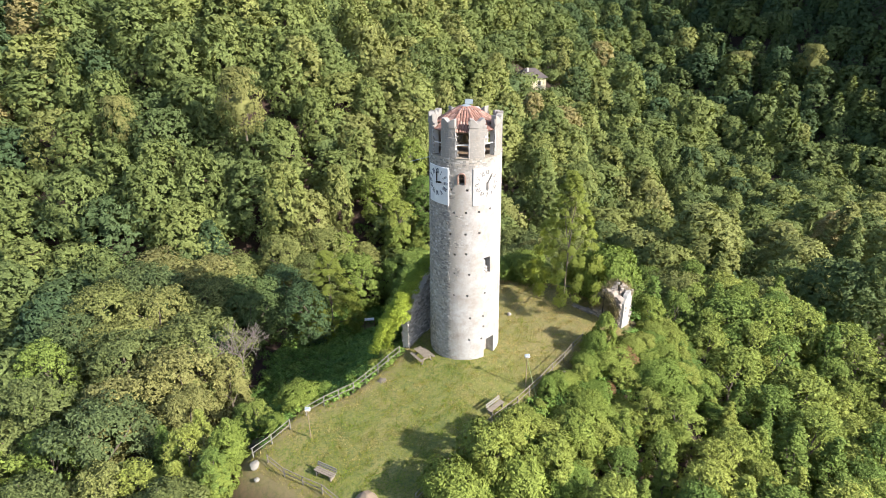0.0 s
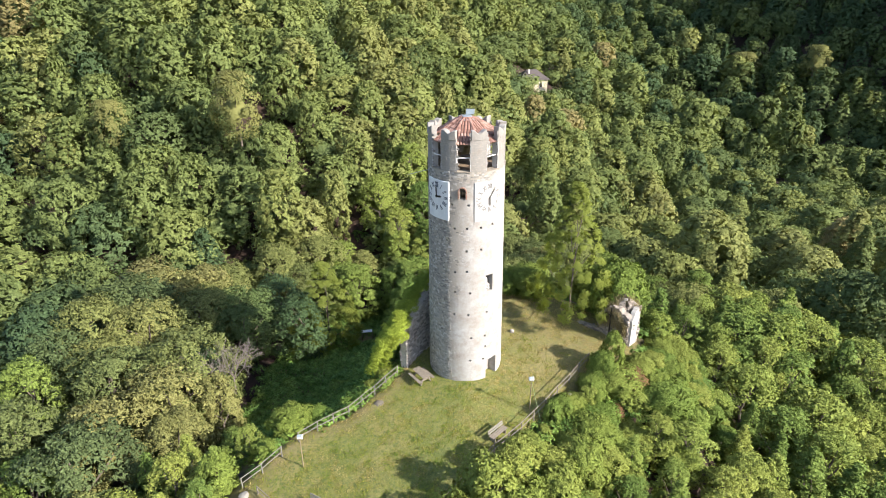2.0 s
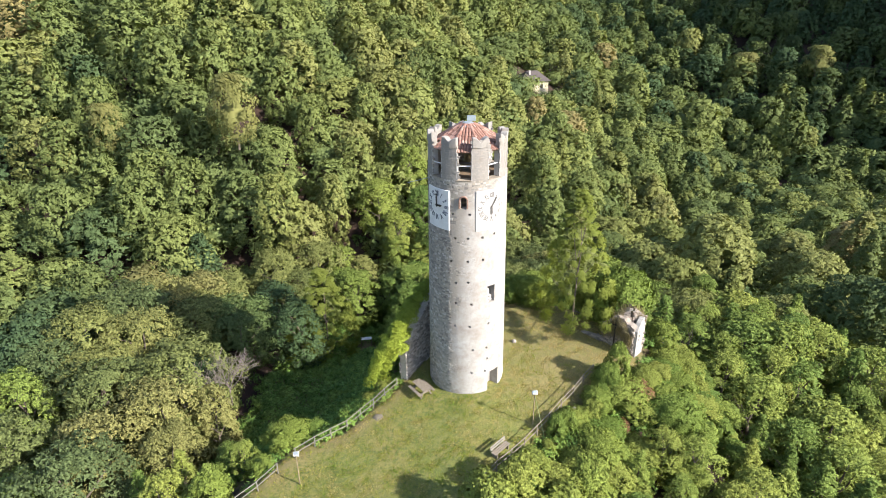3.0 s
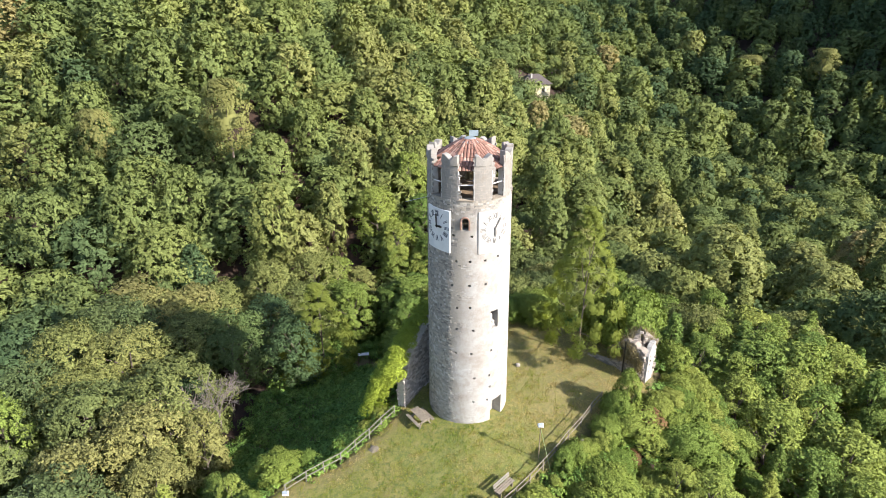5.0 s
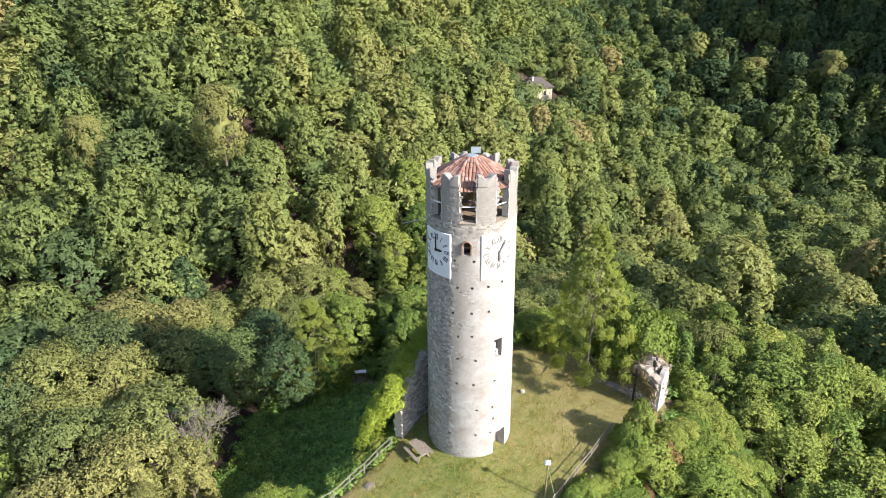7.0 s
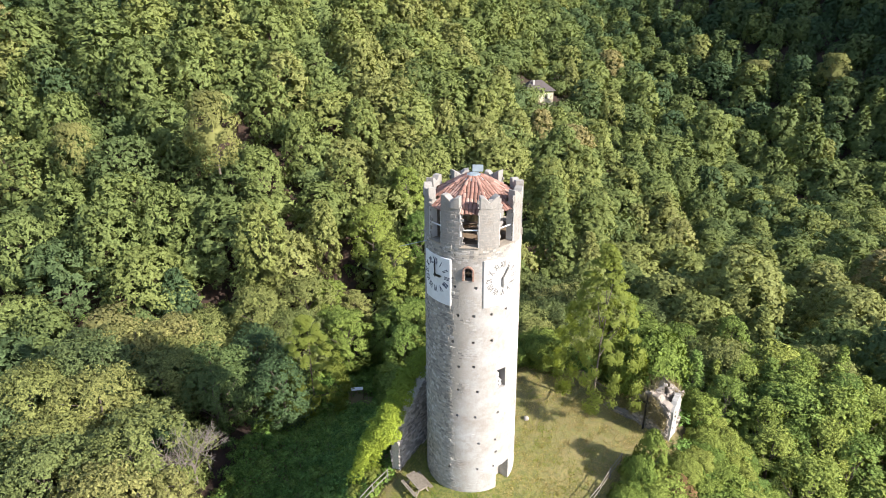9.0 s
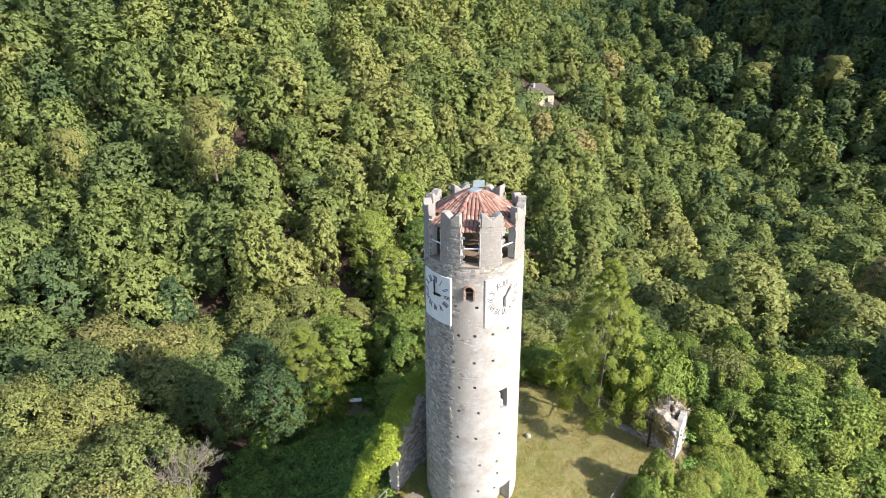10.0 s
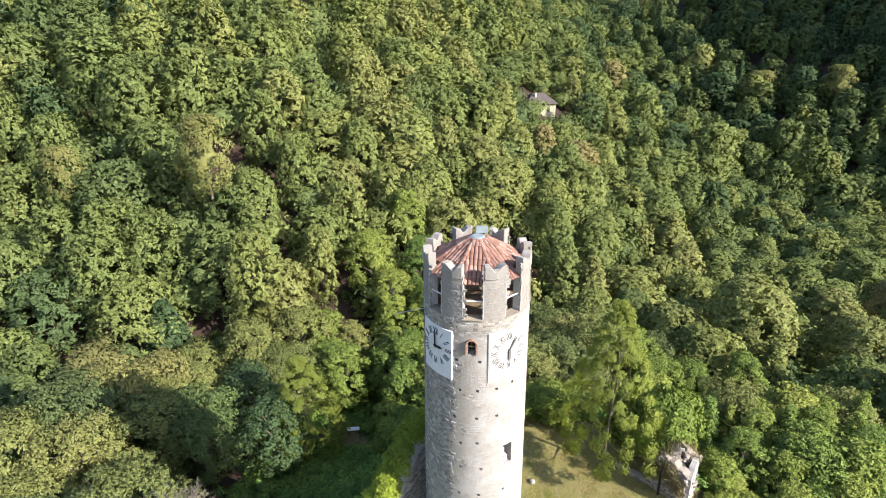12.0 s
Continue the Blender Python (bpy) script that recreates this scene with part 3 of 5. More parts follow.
def mat_tile():
    m, nt, b = material("roof_tile", 0.85)
    rnd = nt.nodes.new("ShaderNodeObjectInfo").outputs["Random"]
    c = ramp(nt, rnd, [(0.0, (0.17, 0.085, 0.062)), (0.35, (0.26, 0.125, 0.095)), (0.7, (0.34, 0.18, 0.14)), (1.0, (0.42, 0.27, 0.22))])
    c = mix(nt, ramp(nt, noise_tex(nt, 2.2, 5), [(0.45, (0, 0, 0)), (0.75, (0.6, 0.6, 0.6))]), c, (0.17, 0.14, 0.11))
    nt.links.new(c, b.inputs["Base Color"])
    bump(nt, b, noise_tex(nt, 30, 4), 0.3, 0.01)
    return m


TILE = mat_tile()


def mat_masonry(name, washed=True, tone=(0.35, 0.325, 0.30)):
    """Rubble stone with the rest of a lime wash: most of it on the weather-free side and low down."""
    m, nt, b = material(name, 0.92)
    isl = nt.nodes.new("ShaderNodeNewGeometry").outputs["Random Per Island"]
    stone = ramp(nt, isl, [(0.0, tuple(c * 0.45 for c in tone)), (0.4, tuple(c * 0.9 for c in tone)), (0.75, (tone[0] * 1.15, tone[1] * 1.1, tone[2] * 1.0)), (1.0, (tone[0] * 1.6, tone[1] * 1.62, tone[2] * 1.66))])
    stone = mix(nt, ramp(nt, noise_tex(nt, 7, 6, 0.7), [(0.35, (0, 0, 0)), (0.7, (0.5, 0.5, 0.5))]), stone, tuple(c * 0.6 for c in tone))
    if washed:
        tc = nt.nodes.new("ShaderNodeTexCoord")
        sep = nt.nodes.new("ShaderNodeSeparateXYZ")
        nt.links.new(tc.outputs["Object"], sep.inputs[0])
        # the weather side, beyond a ragged upright edge, has lost most of its wash above the lower part
        ragged = calc(nt, "MULTIPLY", calc(nt, "SUBTRACT", noise_tex(nt, 1.4, 6, 0.75), 0.5), 2.2)
        side = calc(nt, "MULTIPLY", calc(nt, "ADD", calc(nt, "ADD", sep.outputs[0], ragged), 1.15), 1.1, True)
        low = calc(nt, "MULTIPLY", calc(nt, "SUBTRACT", 8.8, calc(nt, "ADD", sep.outputs[2], ragged)), 0.6, True)
        patch = calc(nt, "ADD", calc(nt, "MULTIPLY", noise_tex(nt, 0.6, 6, 0.7), 1.0), calc(nt, "MULTIPLY", noise_tex(nt, 5.0, 5, 0.75), 0.7))
        f = calc(nt, "ADD", calc(nt, "ADD", calc(nt, "MULTIPLY", side, 0.42), calc(nt, "MULTIPLY", low, 0.40)), calc(nt, "MULTIPLY", sep.outputs[0], 0.15))
        f = calc(nt, "SUBTRACT", f, calc(nt, "MULTIPLY", calc(nt, "MULTIPLY", calc(nt, "SUBTRACT", sep.outputs[2], 9.0), 0.4, True), 0.14))
        f = calc(nt, "SUBTRACT", calc(nt, "ADD", f, patch), 0.86)
        f = calc(nt, "SUBTRACT", f, calc(nt, "MULTIPLY", calc(nt, "SUBTRACT", sep.outputs[2], 18.0, True), 0.75))
        f = calc(nt, "MULTIPLY", f, 2.0, True)
        wash = ramp(nt, noise_tex(nt, 0.8, 6, 0.7), [(0.3, (0.31, 0.275, 0.245)), (0.5, (0.39, 0.365, 0.345)), (0.66, (0.445, 0.435, 0.43))])
        stone = mix(nt, f, stone, wash)
    stone = mix(nt, ramp(nt, noise_tex(nt, 1.3, 7, 0.75), [(0.50, (0, 0, 0)), (0.70, (0.5, 0.5, 0.5))]), stone, (0.25, 0.205, 0.17))
    nt.links.new(stone, b.inputs["Base Color"])
    bump(nt, b, noise_tex(nt, 14, 6, 0.7), 0.7, 0.04)
    return m


MASONRY = mat_masonry("lime_washed_masonry")
RUBBLE = mat_masonry("grey_rubble", False, (0.29, 0.255, 0.23))
RUIN_STONE = mat_masonry("brown_rubble", False, (0.33, 0.285, 0.25))

# ---- the tower ----
AX, AY = -0.27, 0.15
BASE_Z = -0.6
SILL_Z, EAVE_Z, PIER_Z, HORN_Z = 18.95, 21.0, 21.35, 22.2


def radius_at(z):
    return 3.24 - 0.0105 * z


def around(az, r, z):
    """A point by its bearing (degrees from -y towards +x), its distance from the axis and its height."""
    a = np.radians(az)
    return np.stack(np.broadcast_arrays(r * np.sin(a), -r * np.cos(a), z), -1)


tower = thing("clock_tower", (AX, AY, 0), 0, "round medieval stone clock tower with worn limewash and tiled roof", "tower")
OPEN_AZ = [-1.5 + 45 * k for k in range(8)]
HOLES = [(-14, 14.43), (4.5, 14.45), (25, 14.47), (45, 14.58), (4.1, 12.56), (26, 12.6), (-13, 10.7), (5, 10.77), (-13.3, 8.92), (9.7, 8.84), (-14.5, 6.84), (7.4, 6.81), (36.7, 6.85),
         (12, 4.59), (33.8, 4.6), (35.2, 3.54), (10.8, 2.36), (31.6, 2.33), (-24.8, 2.26), (6.4, 16.37), (-17.9, 16.38), (-20, 12.5), (-38, 10.6), (-40, 6.8)]
GAPS = [(36.5, 58.5, -0.7, 2.15), (34.0, 47.5, 8.75, 10.25), (-6.3, 1.6, 16.84, 17.66)]
GAPS += [(a - 1.7, a + 1.7, z - 0.09, z + 0.09) for a, z in HOLES]
GAPS += [(a - 10.9, a + 10.9, SILL_Z, PIER_Z + 1) for a in OPEN_AZ]


def in_gap(az, z, pad=0.0):
    pa = math.degrees(pad / 3.1)
    return any(abs((az - (a0 + a1) / 2 + 180) % 360 - 180) < (a1 - a0) / 2 + pa and z0 - pad < z < z1 + pad for a0, a1, z0, z1 in GAPS)


def shell(az_edges, z_edges, r_in):
    """A round wall of cells; cells that lie in an opening are left out and the reveals closed."""
    na, nz = len(az_edges), len(z_edges)
    az, zz = np.array(az_edges), np.array(z_edges)
    A, Z = np.meshgrid(az, zz)
    outer = around(A, radius_at(Z) - 0.009, Z).reshape(-1, 3)
    inner = around(A, r_in, Z).reshape(-1, 3)
    n = len(outer)
    idx = np.arange(n).reshape(nz, na)
    solid = np.zeros((nz - 1, na), bool)
    for j in range(nz - 1):
        for i in range(na):
            a1 = az[(i + 1) % na] + (360 if i == na - 1 else 0)
            solid[j, i] = not in_gap((az[i] + a1) / 2, (zz[j] + zz[j + 1]) / 2)
    faces = []
    for j in range(nz - 1):
        for i in range(na):
            if not solid[j, i]:
                continue
            k = (i + 1) % na
            a, b, c, d = idx[j, i], idx[j, k], idx[j + 1, k], idx[j + 1, i]
            faces += [(a, b, c, d), (b + n, a + n, d + n, c + n)]
            if not solid[j, i - 1]:
                faces.append((a, d, d + n, a + n))
            if not solid[j, k]:
                faces.append((b, b + n, c + n, c))
            if j == 0 or not solid[j - 1, i]:
                faces.append((a, a + n, b + n, b))
            if j == nz - 2 or not solid[j + 1, i]:
                faces.append((d, c, c + n, d + n))
    return np.concatenate([outer, inner]), faces


def edges_with(base, extra, gap):
    out = sorted(extra)
    return sorted(out + [b for b in base if all(abs(b - e) > gap for e in out)])


az_edges = edges_with(np.arange(-180, 180, 3), {round((a + 180) % 360 - 180, 3) for g in GAPS for a in g[:2]}, 1.2)
z_edges = edges_with(np.arange(BASE_Z, PIER_Z + 0.01, 0.8), {round(z, 3) for g in GAPS for z in g[2:] if BASE_Z < z < PIER_Z} | {BASE_Z, PIER_Z}, 0.06)
v, f = shell(az_edges, z_edges, 2.5)
me = bpy.data.meshes.new("wall")
me.from_pydata(v.tolist(), [], f)
part_mesh("wall", me, MASONRY, tower)


def curved_stones(seed, az0, az1, z0, z1, course, length, skip, thick=0.06):
    """Facing stones in rough courses on the round wall, each with its own edges and depth."""
    rng = np.random.default_rng(seed)
    vs, n = [], 0
    z = z0
    while z < z1:
        h = rng.uniform(*course)
        a = az0 + rng.uniform(-3, 0)
        while a < az1:
            w = rng.uniform(*length)
            da = math.degrees(w / 3.15)
            ca, cz = a + da / 2, z + h / 2
            if not skip(ca, cz):
                r = radius_at(cz)
                g, t = 0.003, rng.uniform(0, 1) ** 2.5 * thick * (1.1 if ca < -18 or ca > 100 else 0.4)
                ga = math.degrees(g / 3.1)
                jz = rng.normal(0, 0.018, 4)
                ja = rng.normal(0, 0.34, 4)
                corner = [(a + ga, z + g), (a + da - ga, z + g), (a + da - ga, z + h - g), (a + ga, z + h - g)]
                back = [around(p + ja[k], r - 0.08, q + jz[k]) for k, (p, q) in enumerate(corner)]
                ins = 0.006
                ia = math.degrees(ins / 3.1)
                front = [around(p + ja[k] + (ia if k in (0, 3) else -ia), r - 0.004 + t + rng.normal(0, 0.0015), q + jz[k] + (ins if k < 2 else -ins)) for k, (p, q) in enumerate(corner)]
                vs.append(np.array(back + front))
            a += da
        z += h
    v = np.concatenate(vs)
    one = np.array([(4, 5, 6, 7), (0, 1, 5, 4), (1, 2, 6, 5), (2, 3, 7, 6), (3, 0, 4, 7)])
    f = (one[None] + 8 * np.arange(len(vs))[:, None, None]).reshape(-1, 4)
    return v, f


CLOCKS = [(-46.0, True), (38.5, False)]


def behind_clock(az, z):
    return 15.0 < z < 18.15 and any(abs(az - c) < 21 for c, _ in CLOCKS)


def plastered(az, z):
    """Where a smooth coat still hides the stones."""
    return -20 < az < 100 and z < 18 and noise.noise(Vector((az * 0.06, z * 0.9, 2.0))) + 0.6 * noise.noise(Vector((az * 0.25, z * 3.5, 7.0))) > -0.22


v, f = curved_stones(11, -180, 180, BASE_Z, SILL_Z, (0.09, 0.19), (0.12, 0.32), lambda a, z: in_gap(a, z, 0.1) or behind_clock(a, z) or plastered(a, z), 0.03)
tagged(part_mesh("stone_facing", mesh_np("stone_facing", v, f, MASONRY), None, tower, "uneven rubble stones under worn limewash"), kind="stuff")

# piers between the belfry openings, each with its stones and two horns
for k, a in enumerate(OPEN_AZ):
    c = a + 22.5
    half = 11.4
    bm = bmesh.new()
    cols = []
    rng = np.random.default_rng(300 + k)
    top = [HORN_Z - rng.uniform(0.0, 0.2), HORN_Z - 0.16, PIER_Z + rng.uniform(0.3, 0.45), HORN_Z - 0.2, HORN_Z - rng.uniform(0.0, 0.25)]
    for u, tz in zip((-1, -0.5, rng.uniform(-0.1, 0.15), 0.55, 1), top):
        col = []
        for r in (3.06, 2.56):
            for z in (PIER_Z - 0.02, tz):
                col.append(bm.verts.new(around(c + u * half, r + rng.normal(0, 0.02), z)))
        cols.append(col)
    for p, q in zip(cols, cols[1:]):
        for i, j in ((0, 1), (1, 3), (3, 2), (2, 0)):
            bm.faces.new((p[i], p[j], q[j], q[i]))
    for e in (cols[0], cols[-1]):
        bm.faces.new((e[0], e[1], e[3], e[2]))
    bmesh.ops.recalc_face_normals(bm, faces=bm.faces)
    bmesh.ops.bevel(bm, geom=[e for e in bm.edges], offset=0.03, segments=1, affect="EDGES")
    part("merlon", bm, MASONRY, tower, "swallow-tailed stone merlon")
one = np.array([(4, 5, 6, 7), (0, 1, 5, 4), (1, 2, 6, 5), (2, 3, 7, 6), (3, 0, 4, 7)])
for k, a in enumerate(OPEN_AZ):
    v, f = curved_stones(30 + k, a + 11.2, a + 33.0, SILL_Z, PIER_Z + 0.45, (0.14, 0.21), (0.22, 0.42), lambda q, z: False, 0.028)
    for piece in v.reshape(-1, 8, 3):
        part_mesh("stone", mesh_np("stone", piece, one, MASONRY), None, tower)

# white reveals, sills and tie rails of the openings
for a in OPEN_AZ:
    bm = bmesh.new()
    p = around(np.array([a - 10.6, a + 10.6, a + 10.6, a - 10.6]), np.array([3.13, 3.13, 2.5, 2.5]), SILL_Z + 0.005)
    low = [bm.verts.new(q) for q in p]
    high = [bm.verts.new(q + np.array([0, 0, 0.05])) for q in p]
    bm.faces.new(high)
    for i in range(4):
        bm.faces.new((low[i], low[(i + 1) % 4], high[(i + 1) % 4], high[i]))
    part("sill", bm, SILL, tower, "worn mortar sill")
    bm = bmesh.new()
    rod(bm, around(a - 11.2, 2.85, 19.98), around(a + 11.2, 2.85, 20.02), 0.045)
    part("tie_rail", bm, WHITE_PAINT, tower, "pale horizontal bar across the opening")
    for sgn in (-1, 1):
        bm = bmesh.new()
        e = a + sgn * 10.9
        q = [around(e, 3.04, SILL_Z + 0.05), around(e, 2.52, SILL_Z + 0.05), around(e, 2.52, EAVE_Z), around(e, 3.04, EAVE_Z)]
        w = [around(e - sgn * 0.8, 3.04, SILL_Z + 0.05), around(e - sgn * 0.8, 2.52, SILL_Z + 0.05), around(e - sgn * 0.8, 2.52, EAVE_Z), around(e - sgn * 0.8, 3.04, EAVE_Z)]
        q, w = [bm.verts.new(p) for p in q], [bm.verts.new(p) for p in w]
        bm.faces.new(w)
        for i in range(4):
            bm.faces.new((q[i], q[(i + 1) % 4], w[(i + 1) % 4], w[i]))
        bmesh.ops.recalc_face_normals(bm, faces=bm.faces)
        part("reveal", bm, PLASTER, tower, "pale plastered jamb")
bm = bmesh.new()
bmesh.ops.create_cone(bm, cap_ends=True, segments=40, radius1=2.52, radius2=2.52, depth=0.2, matrix=pose(0, 0, SILL_Z - 0.12))
part("belfry_floor", bm, WOOD_BROWN, tower)

# roof: eight slopes of half-round tiles
ROOF_E, ROOF_EZ, ROOF_T, ROOF_TZ = 2.70, 21.02, 0.62, 22.34
bm = bmesh.new()
ring = [[bm.verts.new(around(a - 22.5, r / math.cos(radians(22.5)), z)) for a in OPEN_AZ] for r, z in ((ROOF_E, ROOF_EZ - 0.03), (ROOF_T, ROOF_TZ - 0.03), (ROOF_T, ROOF_TZ - 0.12), (ROOF_E, ROOF_EZ - 0.12))]
for p, q in zip(ring, ring[1:] + ring[:1]):
    for i in range(8):
        bm.faces.new((p[i], p[(i + 1) % 8], q[(i + 1) % 8], q[i]))
bmesh.ops.recalc_face_normals(bm, faces=bm.faces)
roof = part("roof", bm, WOOD_BROWN, tower, "eight-sided roof of weathered terracotta tiles")


def tile_mesh(length, w0, w1, up):
    """One half-round clay tile, its lower end wide, lying along +x from the ridge side down."""
    vs, seg = [], 6
    for x, w in ((0, w0), (length, w1)):
        for thick in (0.0, 0.016):
            for k in range(seg + 1):
                t = math.pi * k / seg
                vs.append((x, (w / 2 - thick) * math.cos(t), (w / 2 - thick) * math.sin(t) * up))
    n = seg + 1
    fs = []
    for k in range(seg):
        fs += [(k, k + 1, 2 * n + k + 1, 2 * n + k), (2 * n + k, 2 * n + k + 1, 3 * n + k + 1, 3 * n + k)]
    me = bpy.data.meshes.new("roof_tile")
    me.from_pydata(vs, [], fs)
    me.materials.append(TILE)
    return me


TILES = [tile_mesh(0.52, 0.20, 0.25, 0.85), tile_mesh(0.50, 0.21, 0.26, 0.75)]
slope = math.atan2(ROOF_TZ - ROOF_EZ, ROOF_E - ROOF_T)
rng = np.random.default_rng(17)
for a in OPEN_AZ:
    out = Vector(around(a, 1.0, 0.0).tolist())
    side = Vector((-out.y, out.x, 0))
    down = (out * math.cos(slope) - Vector((0, 0, math.sin(slope)))).normalized()
    nrm = side.cross(down) * -1 if side.cross(down).z < 0 else side.cross(down)
    for col in range(-5, 6):
        lat = col * 0.225
        q = (ROOF_E + 0.10 - 0.46 / 1.0 * math.cos(slope))
        while q + 0.30 > ROOF_T and abs(lat) < (q + 0.34) * math.tan(radians(22.5)):
            if q + 0.46 > 2.5 and abs(lat) > 0.52:
                q -= 0.40 * math.cos(slope)
                continue
            pos = out * q + side * (lat + rng.normal(0, 0.008)) + Vector((0, 0, ROOF_EZ + (ROOF_E - q) * math.tan(slope))) + nrm * 0.02
            m = Matrix((down, side, nrm)).transposed().to_4x4()
            m.translation = pos
            t = new("roof_tile", TILES[int(rng.integers(2))])
            t.parent = roof
            t.matrix_basis = m @ pose(0, 0, 0, rng.normal(0, 1.5), -2.2, rng.normal(0, 1.5))
            q -= 0.40 * math.cos(slope)
# hip tiles on the eight ridges
for a in OPEN_AZ:
    h = a + 22.5
    out = Vector(around(h, 1.0, 0.0).tolist())
    k = 1 / math.cos(radians(22.5))
    sl = math.atan2(ROOF_TZ - ROOF_EZ, (ROOF_E - ROOF_T) * k)
    down = (out * math.cos(sl) - Vector((0, 0, math.sin(sl)))).normalized()
    side = Vector((-out.y, out.x, 0))
    nrm = down.cross(side) if down.cross(side).z > 0 else side.cross(down)
    q = ROOF_T * k
    while q < 2.45:
        m = Matrix((down, side, nrm)).transposed().to_4x4()
        m.translation = out * q + Vector((0, 0, ROOF_EZ + (ROOF_E * k - q) * math.tan(sl))) + nrm * 0.05
        t = new("ridge_tile", TILES[0])
        t.parent = roof
        t.matrix_basis = m @ pose(0, 0, 0, 0, -2, 0)
        q += 0.40 * math.cos(sl)
bm = bmesh.new()
bmesh.ops.create_cone(bm, cap_ends=True, segments=16, radius1=0.80, radius2=0.30, depth=0.26, matrix=pose(0, 0, ROOF_TZ + 0.14))
part("roof_cap", bm, ZINC, roof, "pale blue-grey sheet metal cap")
bm = bmesh.new()
box(bm, (0.66, 0.05, 0.42), (0.22, 0.42, ROOF_TZ + 0.46), (-12, 0, 0), 0.01)
box(bm, (0.10, 0.10, 0.3), (0.22, 0.44, ROOF_TZ + 0.25))
part("hatch", bm, ZINC, roof, "raised pale roof hatch")

# clock faces
def clock(az, fresh):
    m = pose(0, 0, 0, 0, 0, az)
    w, p, off = (1.16, 3.10, 0.10) if fresh else (1.26, 3.08, 0.0)
    bm = bmesh.new()
    box(bm, (2 * w, 0.55, 3.15), (off, -p + 0.275, 16.575), bevel=0.03)
    across = [e for e in bm.edges if abs(e.verts[0].co.x - e.verts[1].co.x) > w]
    bmesh.ops.subdivide_edges(bm, edges=across, cuts=9, use_grid_fill=True)

    def curved(co):
        """Bent back a little towards the edges, as the wall is."""
        return Vector((co.x, co.y + 0.13 * co.x ** 2, co.z))

    for vert in bm.verts:
        vert.co = curved(vert.co)
    bm.transform(m)
    panel = part("clock_panel", bm, WHITE_PAINT if fresh else PLASTER, tower, "white plastered clock panel with dark Roman numerals" if fresh else "sun-bleached clock panel with faded Roman numerals")
    ink, cz = (NAVY if fresh else FADED), 16.82
    for n in range(12):
        t = radians(30 * (n + 1))
        cu = bpy.data.curves.new("numeral", "FONT")
        cu.body = ["I", "II", "III", "IIII", "V", "VI", "VII", "VIII", "IX", "X", "XI", "XII"][n]
        cu.size, cu.extrude, cu.align_x, cu.align_y, cu.offset = 0.58, 0.008, "CENTER", "CENTER", 0.004 if fresh else 0.0
        tmp = bpy.data.objects.new("numeral", cu)
        me = bpy.data.meshes.new_from_object(tmp)
        bpy.data.objects.remove(tmp)
        r = 0.91
        me.transform(Matrix.Translation((off + r * math.sin(t), -p - 0.012, cz + r * math.cos(t))) @ Euler((radians(90), 0, 0)).to_matrix().to_4x4() @ Euler((0, 0, -t)).to_matrix().to_4x4() @ Matrix.Diagonal((0.56, 1, 1, 1)))
        for vert in me.vertices:
            vert.co = m @ curved(vert.co)
        part_mesh("numeral", me, ink, panel)
    for length, wide, deg in ((0.66, 0.085, 82 if fresh else 178), (0.92, 0.06, -2 if fresh else 32)):
        bm = bmesh.new()
        t = radians(deg)
        pts = [(-wide * 0.6, -0.12), (wide * 0.6, -0.12), (wide, length * 0.7), (0, length), (-wide, length * 0.7)]
        lo = [bm.verts.new((x, 0, y)) for x, y in pts]
        hi = [bm.verts.new((x, -0.03, y)) for x, y in pts]
        bm.faces.new(hi)
        for i in range(5):
            bm.faces.new((lo[i], lo[(i + 1) % 5], hi[(i + 1) % 5], hi[i]))
        bm.transform(m @ Matrix.Translation((off, -p - 0.05, cz)) @ Euler((0, t, 0)).to_matrix().to_4x4())
        bmesh.ops.recalc_face_normals(bm, faces=bm.faces)
        part("clock_hand", bm, IRON if fresh else FADED, panel, "black iron hand" if fresh else "grey weathered hand")
    bm = bmesh.new()
    rod(bm, (off, -p - 0.09, cz), (off, -p, cz), 0.07, sides=12)
    bm.transform(m)
    part("hub", bm, IRON if fresh else FADED, panel)


for az, fresh in CLOCKS:
    clock(az, fresh)

# the small arched window with its brick edge
bm = bmesh.new()
for k in range(9):
    t = math.pi * k / 8
    az, z = -2.35 + 5.6 * math.cos(t), 17.42 + 0.36 * math.sin(t)
    q = around(az, 3.08, z)
    box(bm, (0.15, 0.16, 0.09), q, (0, 90 - math.degrees(t), az), 0.01)
for sgn in (-1, 1):
    for k in range(5):
        az = -2.35 + sgn * 5.5
        box(bm, (0.12, 0.16, 0.10), around(az, 3.08, 16.92 + 0.115 * k), (0, 0, az), 0.01)
small_window = part("window_surround", bm, BRICK, tower, "pointed red-brick window surround")
bm = bmesh.new()
box(bm, (0.4, 0.05, 0.06), around(-2.35, 2.95, 17.32), (0, 0, -2.35))
box(bm, (0.04, 0.05, 0.5), around(-2.35, 2.95, 17.4), (0, 0, -2.35))
part("window_bar", bm, WOOD_BROWN, small_window)
